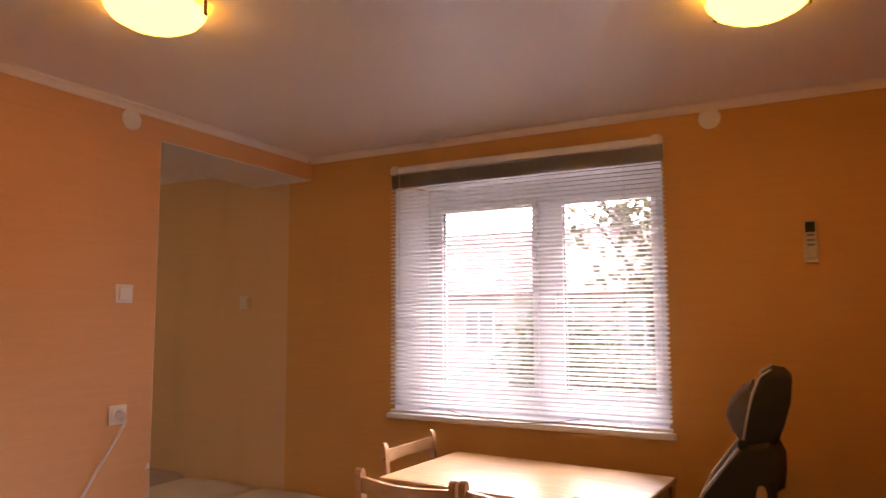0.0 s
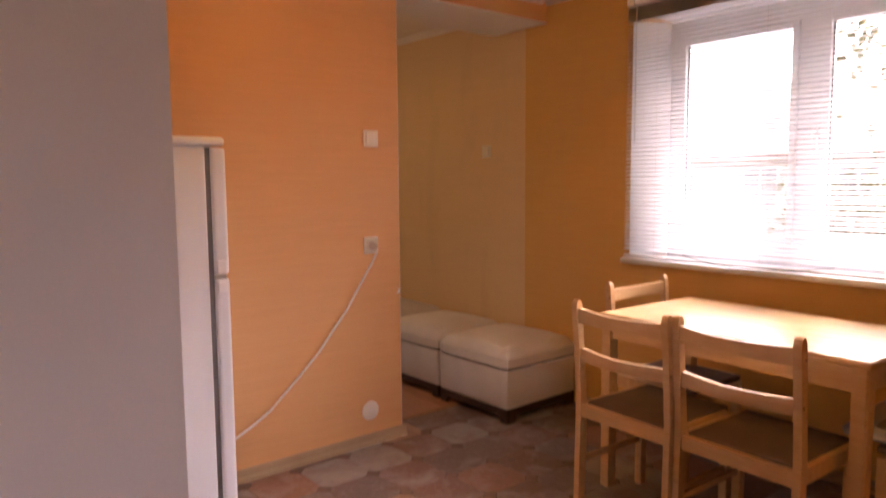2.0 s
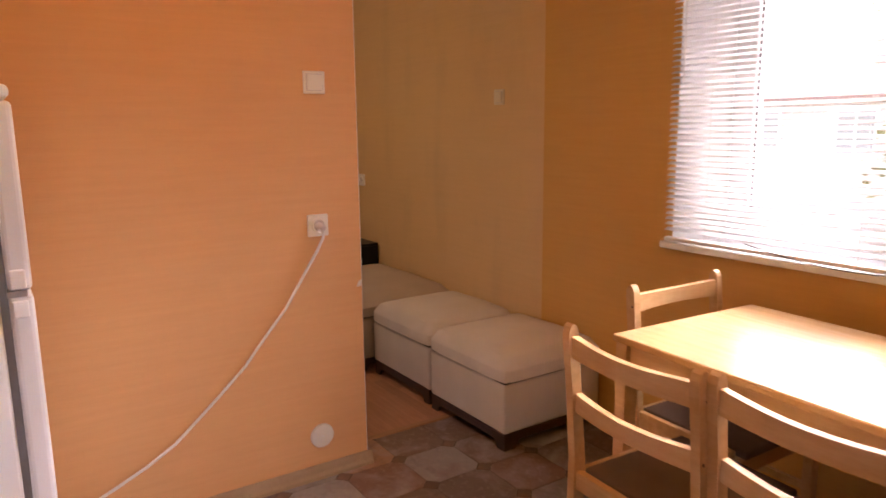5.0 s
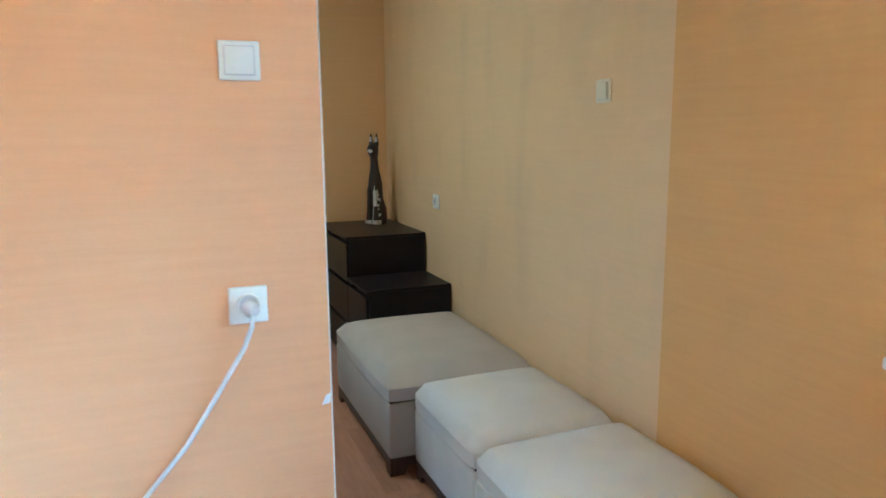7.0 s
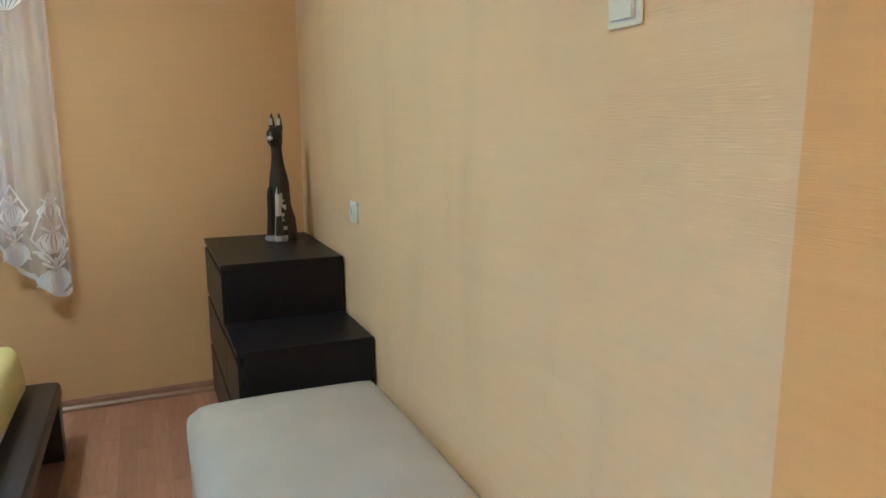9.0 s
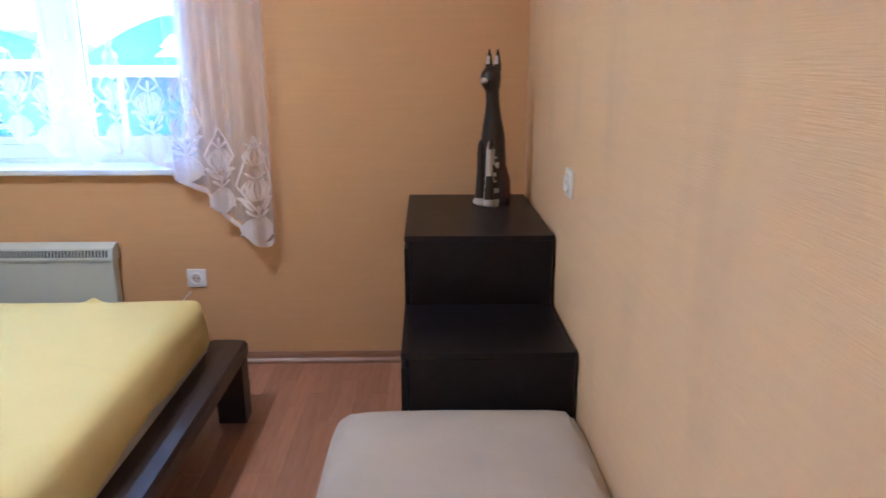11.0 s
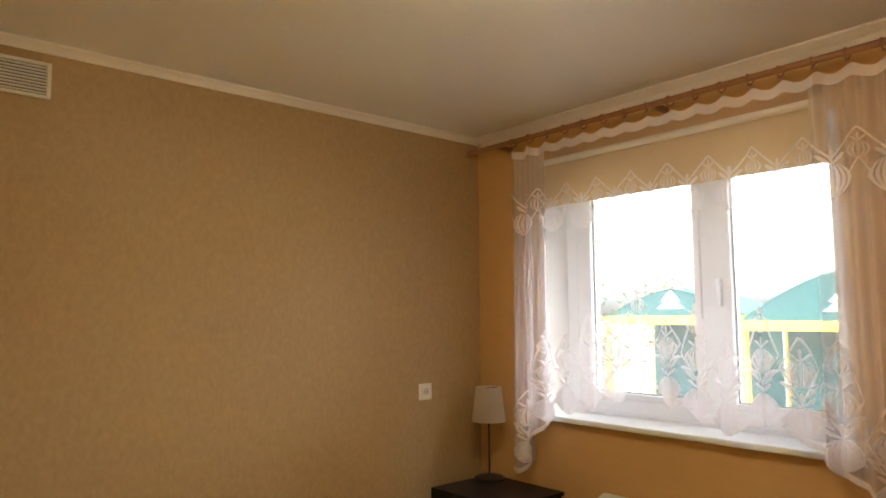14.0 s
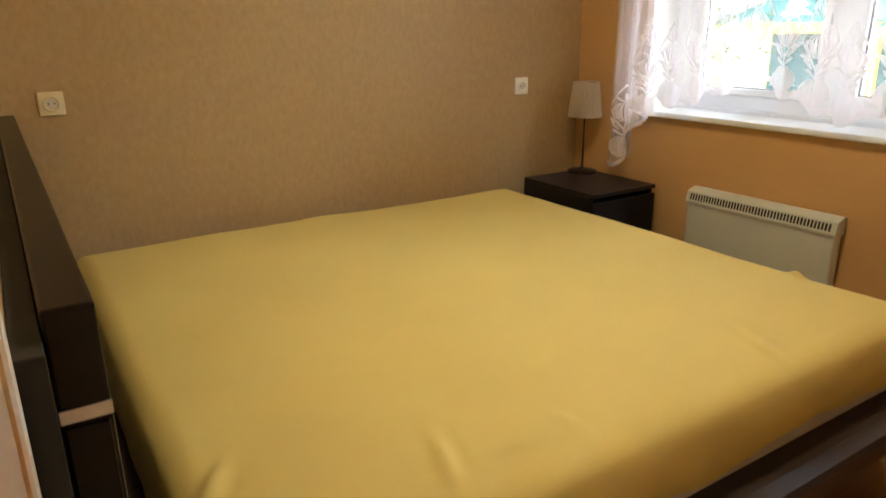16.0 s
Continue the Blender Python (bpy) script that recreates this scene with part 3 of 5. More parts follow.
plug = thing("plug_with_cord", "white plug with a cord hanging to the fridge", "power cord")
part("plug", turned([(0.018, 0.012), (0.018, 0.03), (0.012, 0.045), (0.006, 0.05)], 16, axis="x", centre=(0, -1.262, 0.992)), OFFWHITE, plug, smooth=True)
crd = [(0.045, -1.262, 0.985), (0.05, -1.264, 0.96), (0.03, -1.28, 0.91), (0.014, -1.343, 0.803), (0.012, -1.41, 0.70), (0.012, -1.491, 0.609), (0.012, -1.57, 0.515), (0.012, -1.664, 0.429), (0.014, -1.75, 0.355), (0.02, -1.826, 0.294), (0.03, -1.92, 0.245), (0.04, -2.02, 0.204), (0.05, -2.16, 0.15), (0.06, -2.30, 0.12)]
part("cord", tube(crd, 0.0056), CORD, plug, smooth=True)

chip = part("plaster_chip", extruded([(-1.112, 0.742), (-1.092, 0.745), (-1.091, 0.770), (-1.102, 0.764)], "x", 0.0005, 0.0022), PLASTER)
tagged(chip, "small torn patch of wallpaper showing white plaster", "wall damage", "", "structure")

remote = thing("wall_remote", "white air-conditioner remote with grey display on wall", "remote control", pose(2.64, 0, 1.718))
part("holder", block(-0.026, 0.026, -0.020, 0.0, -0.09, 0.0, 0.004), PLASTIC, remote)
part("body", block(-0.023, 0.023, -0.026, -0.006, -0.075, 0.088, 0.006), OFFWHITE, remote)
part("display", block(-0.018, 0.018, -0.0275, -0.024, 0.035, 0.078, 0.001), DARK, remote, "dark grey display")
for k in range(3):
    part("button", block(-0.014, 0.014, -0.0285, -0.025, 0.018 - 0.02 * k, 0.026 - 0.02 * k, 0.002), GASKET, remote)

# ---- fridge ----
fridge = thing("fridge", "white two-door fridge freezer standing side-on", "fridge", pose(0.295, -2.24, 0))
part("body", block(-0.26, 0.27, -0.36, -0.035, 0.03, 1.425, 0.008), ENAMEL, fridge)
part("top_cap", block(-0.265, 0.278, -0.36, 0.03, 1.425, 1.455, 0.012, 3), PVC, fridge)
part("seal", block(-0.255, 0.262, -0.036, -0.018, 0.05, 1.42), GASKET, fridge, "dark rubber door seal")
for z0, z1 in ((0.06, 0.985), (0.997, 1.42)):
    d = part("door", block(-0.265, 0.275, -0.018, 0.032, z0, z1, 0.012, 3), ENAMEL, fridge)
    part("door_handle", block(0.268, 0.281, -0.012, 0.02, z1 - 0.05 if z0 < 0.5 else z0 + 0.005, z1 - 0.01 if z0 < 0.5 else z0 + 0.05, 0.004), PVC, d)
part("hinge", block(0.2, 0.276, -0.02, 0.02, 0.984, 0.998, 0.002), ALU, fridge)
for fx in (-0.22, 0.23):
    for fy in (-0.32, -0.02):
        part("foot", turned([(0.018, 0.0), (0.018, 0.012), (0.012, 0.032)], 12, centre=(fx, fy, 0)), DARK, fridge)


# ---- dining table and chairs ----
table = thing("dining_table", "small lacquered pine dining table under the window", "table", pose(1.565, -0.512, 0, 0, 0, -3.6))
TW, TD = 0.525, 0.315
part("tabletop", block(-TW, TW, -TD, TD, 0.728, 0.752, 0.006), PINE_TOP, table)
for sx in (-1, 1):
    for sy in (-1, 1):
        part("leg", extruded([(sx * (TW - 0.005), sy * (TD - 0.012)), (sx * (TW - 0.012), sy * (TD - 0.005)), (sx * (TW - 0.053), sy * (TD - 0.005)), (sx * (TW - 0.053), sy * (TD - 0.053)), (sx * (TW - 0.005), sy * (TD - 0.053))], "z", 0, 0.728), PINE, table)
for s in (-1, 1):
    part("apron", block(-TW + 0.053, TW - 0.053, s * (TD - 0.03) - 0.01, s * (TD - 0.03) + 0.01, 0.645, 0.728, 0.002), PINE, table)
    part("apron", block(s * (TW - 0.03) - 0.01, s * (TW - 0.03) + 0.01, -TD + 0.053, TD - 0.053, 0.645, 0.728, 0.002), PINE, table)


def bowed_rail(x0, x1, y, z0, z1, bow, th=0.02):
    """A back rail that curves backwards between its posts."""
    b = bmesh.new()
    rows, n = [], 10
    for i in range(n + 1):
        u = i / n
        xx, yy = x0 + (x1 - x0) * u, y - bow * math.sin(math.pi * u)
        rise = 0.008 * math.sin(math.pi * u)
        rows.append([b.verts.new(p) for p in ((xx, yy - th / 2, z0), (xx, yy + th / 2, z0), (xx, yy + th / 2, z1 - rise), (xx, yy - th / 2, z1 - rise))])
    for p, q in zip(rows, rows[1:]):
        for k in range(4):
            b.faces.new((p[k], p[(k + 1) % 4], q[(k + 1) % 4], q[k]))
    b.faces.new(rows[0])
    b.faces.new(rows[-1][::-1])
    return b


def dining_chair(m, label):
    """Faces +y; its back posts stand at y = 0."""
    t = thing("dining_chair", label, "chair", m, "chairs round the table")
    hw = 0.205
    for s in (-1, 1):
        post = [(-0.015, 0), (0.018, 0), (0.030, 0.25), (0.030, 0.46), (0.012, 0.66), (0.000, 0.80), (-0.003, 0.825), (-0.010, 0.840), (-0.020, 0.845), (-0.030, 0.838), (-0.035, 0.822), (-0.035, 0.80), (-0.020, 0.66), (-0.006, 0.46), (-0.010, 0.25)]
        part("back_post", extruded(post, "x", s * hw - 0.013, s * hw + 0.013), PINE, t)
        leg = bmesh.new()
        slab(leg, s * (hw - 0.008) - 0.017, s * (hw - 0.008) + 0.017, 0.36, 0.395, 0, 0.405, 0.003)
        part("front_leg", leg, PINE, t)
        part("side_rail", block(s * (hw - 0.008) - 0.010, s * (hw - 0.008) + 0.010, 0.028, 0.372, 0.375, 0.431, 0.003), PINE, t)
        part("stretcher", block(s * (hw - 0.008) - 0.008, s * (hw - 0.008) + 0.008, 0.02, 0.362, 0.19, 0.215, 0.003), PINE, t)
    part("front_rail", block(-hw + 0.022, hw - 0.022, 0.372, 0.392, 0.36, 0.405, 0.002), PINE, t)
    part("back_rail", block(-hw + 0.013, hw - 0.013, 0.0, 0.022, 0.375, 0.428, 0.002), PINE, t)
    part("top_rail", bowed_rail(-hw + 0.012, hw - 0.012, -0.015, 0.755, 0.812, 0.022), PINE, t)
    part("middle_rail", bowed_rail(-hw + 0.012, hw - 0.012, 0.002, 0.60, 0.652, 0.022), PINE, t)
    part("seat", block(-hw + 0.020, hw - 0.020, 0.024, 0.405, 0.412, 0.437, 0.006, 3), SEAT, t, "brown upholstered seat pad", smooth=True)
    for s in (-1, 1):
        for z in (0.63, 0.775):
            part("peg", turned([(0.004, 0.0), (0.003, 0.0015)], 8, axis="x", centre=(s * hw + (0.013 if s > 0 else -0.0145), -0.008, z)), FEET, t)
    return t


chair = dining_chair(pose(1.309, -1.035, 0, 0, 0, -3.4), "pine dining chair with brown seat tucked under the table")
copy_thing(chair, pose(1.748, -1.040, 0, 0, 0, -3.0))
copy_thing(chair, pose(0.93, -0.37, 0, 0, 0, -92))
seat4 = copy_thing(chair, pose(2.43, -0.46, 0, 0, 0, 92))
tagged(seat4, "pine dining chair with a massage mat laid over it")

# massage mat: seat pad and a tall padded back, local frame of the chair it lies on
mat4 = thing("massage_mat", "grey and charcoal massage mat with a neck cushion on chair", "massage mat", pose(2.43, -0.46, 0, 0, 0, 92))
part("seat_pad", block(-0.215, 0.215, 0.06, 0.50, 0.455, 0.485, 0.014, 3), PALEPAD, mat4, "pale grey seat pad", smooth=True)
part("seat_panel", block(-0.15, 0.15, 0.08, 0.42, 0.484, 0.493, 0.004), GREYPAD, mat4, "darker seat panel")
part("seat_edge", tube([(-0.215, 0.07, 0.470), (-0.215, 0.47, 0.470), (-0.185, 0.503, 0.470), (0.185, 0.503, 0.470), (0.215, 0.47, 0.470), (0.215, 0.07, 0.470)], 0.006), PIPING, mat4)


def soft_pad(profile, half, r):
    """A padded block with a side profile in y, z and rounded flanks."""
    b = extruded(profile, "x", -half, half)
    bmesh.ops.bevel(b, geom=[e for e in b.edges if abs(e.verts[0].co.x - e.verts[1].co.x) < 0.01], offset=r, segments=3, affect="EDGES", profile=0.5)
    return b


part("backrest", soft_pad([(0.06, 0.47), (0.14, 0.50), (0.215, 0.62), (0.20, 0.72), (0.165, 0.79), (0.085, 0.90), (0.035, 0.965), (-0.05, 0.985), (-0.075, 0.95), (-0.098, 0.90), (-0.09, 0.84), (-0.04, 0.80), (0.02, 0.76), (0.03, 0.68), (0.035, 0.52)], 0.19, 0.025), DARKPAD, mat4, "charcoal padded backrest", smooth=True)
part("headrest", soft_pad([(0.032, 0.97), (0.012, 1.07), (-0.004, 1.14), (-0.028, 1.195), (-0.065, 1.222), (-0.105, 1.216), (-0.127, 1.19), (-0.12, 1.12), (-0.10, 1.05), (-0.075, 0.98), (-0.03, 0.96)], 0.165, 0.02), DARKPAD, mat4, "charcoal padded headrest", smooth=True)
part("neck_cushion", soft_pad([(0.045, 0.975), (0.072, 1.01), (0.09, 1.06), (0.08, 1.10), (0.045, 1.145), (0.004, 1.172), (-0.004, 1.15), (0.014, 1.08), (0.03, 1.0)], 0.13, 0.014), GREYPAD, mat4, "grey neck cushion", smooth=True)
for s in (-1, 1):
    part("piping", tube([(s * 0.168, 0.222, 0.62), (s * 0.168, 0.205, 0.72), (s * 0.168, 0.168, 0.795), (s * 0.168, 0.088, 0.905), (s * 0.168, 0.038, 0.968)], 0.006), PIPING, mat4)
    part("head_piping", tube([(s * 0.150, 0.036, 0.975), (s * 0.150, 0.015, 1.07), (s * 0.150, -0.002, 1.14), (s * 0.150, -0.026, 1.20), (s * 0.150, -0.065, 1.226)], 0.005), PIPING, mat4)
    part("buckle", block(s * 0.17 - 0.012, s * 0.17 + 0.012, 0.02, 0.05, 0.955, 0.985, 0.004), DARK, mat4)
part("strap", block(-0.195, 0.195, -0.06, -0.045, 0.70, 0.86, 0.006), DARK, mat4)
loop = []
for k in range(60):
    a = k * 0.55
    loop.append((0.02 + (0.085 + 0.02 * math.sin(k * 0.37)) * math.cos(a), 0.27 + (0.055 + 0.015 * math.cos(k * 0.51)) * math.sin(a), 0.501 + 0.0004 * k + 0.004 * math.sin(k)))
coil = thing("coiled_cable", "black coiled power cable lying on a grey pad", "cable", pose(2.43, -0.46, 0, 0, 0, 92))
part("cable", tube(loop, 0.0035, n=6), DARK, coil, smooth=True)
part("controller", block(-0.13, -0.07, 0.16, 0.30, 0.497, 0.52, 0.006), DARK, coil)


# ---- ottomans ----
def cushion(x0, x1, y0, y1, z0, z1, puff, r):
    """A soft pad: rounded box whose top swells."""
    b = block(x0, x1, y0, y1, z0, z1)
    bmesh.ops.subdivide_edges(b, edges=b.edges[:], cuts=14, use_grid_fill=True)
    cx, cy, hx, hy = (x0 + x1) / 2, (y0 + y1) / 2, (x1 - x0) / 2, (y1 - y0) / 2
    for v in b.verts:
        u, w = (v.co.x - cx) / hx, (v.co.y - cy) / hy
        if v.co.z > z0 + 0.001:
            k = (v.co.z - z0) / (z1 - z0)
            edge = min(hx * (1 - abs(u)), hy * (1 - abs(w)))
            drop = max(0, 1 - edge / r)
            v.co.z -= k * (r * 0.75 * (1 - math.sqrt(max(0, 1 - drop * drop))))
            v.co.z += puff * k * (1 - u ** 2) * (1 - w ** 2)
            v.co.z += k * 0.004 * noise.noise(Vector((v.co.x * 6, v.co.y * 6, 3)))
        for ax, c, h, t in ((0, cx, hx, u), (1, cy, hy, w)):
            o = w if ax == 0 else u
            v.co[ax] -= (0.012 * (abs(o) ** 8)) * t
    return b


def ottoman(x0, x1, y0, y1, label, cloth, top, feet=True):
    t = thing("ottoman", label, "ottoman", pose((x0 + x1) / 2, (y0 + y1) / 2, 0), "ottomans along the wall")
    hx, hy = (x1 - x0) / 2, (y1 - y0) / 2
    part("body", block(-hx + 0.008, hx - 0.008, -hy + 0.008, hy - 0.008, 0.075, top - 0.122, 0.012, 3), cloth, t, smooth=True)
    part("lid_cushion", cushion(-hx, hx, -hy, hy, top - 0.112, top - 0.012, 0.030, 0.065), cloth, t, smooth=True)
    # dark filler strip that draws the shadow line between lid and body
    part("lid_gap_shade", block(-hx + 0.016, hx - 0.016, -hy + 0.016, hy - 0.016, top - 0.123, top - 0.111), DARK, t, "dark strip standing for the shade under the lid")
    for s in (-1, 1):
        part("plinth_rail", extruded([(-hx + 0.012, 0.075), (-hx + 0.012, 0.0), (-hx + 0.06, 0.0), (-hx + 0.075, 0.03), (-hx + 0.10, 0.038), (hx - 0.10, 0.038), (hx - 0.075, 0.03), (hx - 0.06, 0.0), (hx - 0.012, 0.0), (hx - 0.012, 0.075)], "y", s * (hy - 0.02) - 0.009, s * (hy - 0.02) + 0.009), FEET, t, "dark wooden bracket foot rail")
        part("plinth_end", extruded([(-hy + 0.03, 0.075), (-hy + 0.03, 0.0), (-hy + 0.07, 0.0), (-hy + 0.09, 0.038), (hy - 0.09, 0.038), (hy - 0.07, 0.0), (hy - 0.03, 0.0), (hy - 0.03, 0.075)], "x", s * (hx - 0.02) - 0.0085, s * (hx - 0.02) + 0.0085), FEET, t)
    return t


ottoman(-0.325, 0.262, -0.585, -0.012, "cream microfibre storage ottoman with dark bracket feet", SUEDE, 0.415)
ottoman(-0.925, -0.34, -0.575, -0.012, "cream microfibre storage ottoman with dark bracket feet", SUEDE, 0.415)
ottoman(-1.855, -0.94, -0.67, -0.004, "larger taupe microfibre ottoman beside the dark chests", TAUPE, 0.43)


# ---- drawer chests ----
def drawer_chest(name, x0, x1, y0, y1, h, n, label, face=-1):
    """Drawer fronts on the face side along y."""
    t = thing(name, label, "chest of drawers", pose((x0 + x1) / 2, (y0 + y1) / 2, 0), "dark drawer chests")
    hx, hy = (x1 - x0) / 2, (y1 - y0) / 2
    f = face
    part("top", block(-hx, hx, -hy, hy, h - 0.018, h, 0.0015), WENGE, t)
    for s in (-1, 1):
        part("side_panel", block(min(s * hx, s * (hx - 0.018)), max(s * hx, s * (hx - 0.018)), min(f * (hy - 0.02), -f * hy), max(f * (hy - 0.02), -f * hy), 0, h - 0.018, 0.0015), WENGE, t)
    part("back_panel", block(-hx + 0.018, hx - 0.018, min(-f * hy, -f * (hy - 0.01)), max(-f * hy, -f * (hy - 0.01)), 0.05, h - 0.018), WENGE, t)
    part("bottom_rail", block(-hx + 0.018, hx - 0.018, min(f * (hy - 0.06), f * (hy - 0.04)), max(f * (hy - 0.06), f * (hy - 0.04)), 0.0, 0.05), WENGE, t)
    step = (h - 0.018 - 0.04) / n
    for k in range(n):
        z0 = 0.04 + k * step
        part("drawer_front", block(-hx + 0.001, hx - 0.001, min(f * hy, f * (hy - 0.018)), max(f * hy, f * (hy - 0.018)), z0, z0 + step - 0.024, 0.0015), WENGE, t)
        part("drawer_box", block(-hx + 0.02, hx - 0.02, -hy + 0.03, hy - 0.03, z0 + 0.01, z0 + step - 0.05), WENGE, t)
    return t


drawer_chest("drawer_chest", -2.985, -2.272, -0.49, -0.01, 0.78, 3, "dark brown three-drawer chest with a cat carving on top")
drawer_chest("low_drawer_chest", -2.268, -1.876, -0.49, -0.01, 0.55, 2, "dark brown low two-drawer chest beside the taller one")
drawer_chest("nightstand", -2.978, -2.57, -3.10, -2.615, 0.55, 2, "dark brown two-drawer nightstand with a small lamp", 1)


# cat carving: one mesh, seated upright with a long neck
def cat_statue(m):
    b = bmesh.new()
    rings = []
    prof = [(0.0, 0.050, 0.062, 0), (0.03, 0.052, 0.066, 0), (0.08, 0.047, 0.062, 0), (0.14, 0.045, 0.056, 0.002), (0.20, 0.046, 0.050, 0.004), (0.26, 0.046, 0.044, 0.006), (0.30, 0.040, 0.038, 0.008), (0.34, 0.031, 0.031, 0.010), (0.39, 0.025, 0.026, 0.012), (0.43, 0.024, 0.027, 0.016), (0.45, 0.030, 0.037, 0.022), (0.475, 0.035, 0.043, 0.028), (0.50, 0.033, 0.037, 0.024), (0.515, 0.024, 0.026, 0.018), (0.522, 0.008, 0.010, 0.016)]
    n = 36
    fine = []
    for p, q in zip(prof, prof[1:]):
        steps = max(1, round((q[0] - p[0]) / 0.008))
        fine += [tuple(a + (c - a) * k / steps for a, c in zip(p, q)) for k in range(steps)]
    for z, rx, ry, lean in fine + prof[-1:]:
        ring = []
        for k in range(n):
            a = 2 * math.pi * k / n
            notch = 1 - 0.22 * math.exp(-((a - math.pi / 2) / 0.22) ** 2) * (z < 0.2)
            ring.append(b.verts.new((rx * math.cos(a) * notch, ry * math.sin(a) * notch + lean, z)))
        rings.append(ring)
    for p, q in zip(rings, rings[1:]):
        for k in range(n):
            b.faces.new((p[k], p[(k + 1) % n], q[(k + 1) % n], q[k]))
    b.faces.new(rings[0][::-1])
    b.faces.new(rings[-1])
    for s in (-1, 1):
        turned([(0.015, 0.0), (0.013, 0.025), (0.008, 0.055), (0.002, 0.078)], 10, b, (s * 0.020, 0.012, 0.503))
        turned([(0.010, 0.0), (0.021, 0.006), (0.021, 0.03), (0.014, 0.12), (0.012, 0.22), (0.004, 0.25)], 10, b, (s * 0.022, 0.052, 0.001))
        turned([(0.03, 0.0), (0.035, 0.03), (0.03, 0.10), (0.012, 0.16)], 12, b, (s * 0.034, -0.012, 0.002))
    turned([(0.006, 0.0), (0.014, 0.004), (0.014, 0.02), (0.006, 0.026)], 10, b, (0, 0.062, 0.46))
    tube([(0.05, -0.03, 0.012), (0.062, 0.0, 0.014), (0.058, 0.035, 0.014), (0.04, 0.06, 0.014)], 0.010, b)
    for f in b.faces:
        c = f.calc_center_median()
        stripe = noise.noise(Vector((c.x * 30, c.y * 30, c.z * 45)))
        turn = math.atan2(c.y, c.x)
        if c.z < 0.03:
            f.material_index = 1 if c.y > 0.02 else 0
        elif 0.05 < c.z < 0.24 and 1.7 < turn < 2.6 and stripe > 0.08:
            f.material_index = 1
        elif 0.17 < c.z < 0.215 and 0.2 < turn < 1.1 and c.z % 0.018 < 0.009:
            f.material_index = 1
        elif c.z < 0.19 and turn < 1.2 and stripe < 0.1:
            f.material_index = 2
        elif 0.22 < c.z < 0.29 and turn < 0.6:
            f.material_index = 2
        elif c.z > 0.53 and c.y > 0.018:
            f.material_index = 1
        elif 0.455 < c.z < 0.475 and c.y > 0.064:
            f.material_index = 1
    ob = part("cat_statue", b, [CAT_BLACK, CAT_WHITE, CAT_RED], None, smooth=True)
    ob.matrix_world = m
    return tagged(ob, "tall black carved wooden cat with white and red paint", "statue")


cat_statue(pose(-2.775, -0.16, 0.78, 0, 0, -135))


# ---- bed ----
bed = thing("bed", "low dark wooden double bed with protruding foot rail", "bed")
FX0, FX1, FY0, FY1 = -2.585, -0.46, -3.22, -1.10
part("headboard", block(FX0, FX1, FY0, FY0 + 0.03, 0.05, 0.40, 0.006), BEDWOOD, bed)
part("foot_rail", extruded([(FY1 - 0.13, 0.235), (FY1 - 0.008, 0.235), (FY1, 0.245), (FY1, 0.285), (FY1 - 0.01, 0.298), (FY1 - 0.05, 0.302), (FY1 - 0.13, 0.302)], "x", FX0, FX1), BEDWOOD, bed)
for sx in (FX0, FX1 - 0.085):
    part("side_rail", block(sx, sx + 0.085, FY0 + 0.03, FY1 - 0.13, 0.20, 0.298, 0.006), BEDWOOD, bed)
    part("leg", extruded([(FY1 - 0.105, 0.236), (FY1 - 0.105, 0.0), (FY1 - 0.003, 0.0), (FY1 - 0.003, 0.236)], "x", sx + 0.01, sx + 0.09), BEDWOOD, bed)
    part("leg", block(sx + 0.01, sx + 0.09, FY0 + 0.05, FY0 + 0.15, 0, 0.20, 0.004), BEDWOOD, bed)
part("slat_base", block(FX0 + 0.085, FX1 - 0.085, FY0 + 0.03, FY1 - 0.13, 0.20, 0.225), BEDWOOD, bed)

MX0, MX1, MY0, MY1, MT = -2.52, -0.52, -3.18, -1.205, 0.502
mattress = thing("mattress", "thick white mattress on the dark bed frame", "mattress")
part("core", block(MX0 + 0.012, MX1 - 0.012, MY0 + 0.012, MY1 - 0.014, 0.226, MT - 0.03, 0.03, 3), TICKING, mattress, smooth=True)


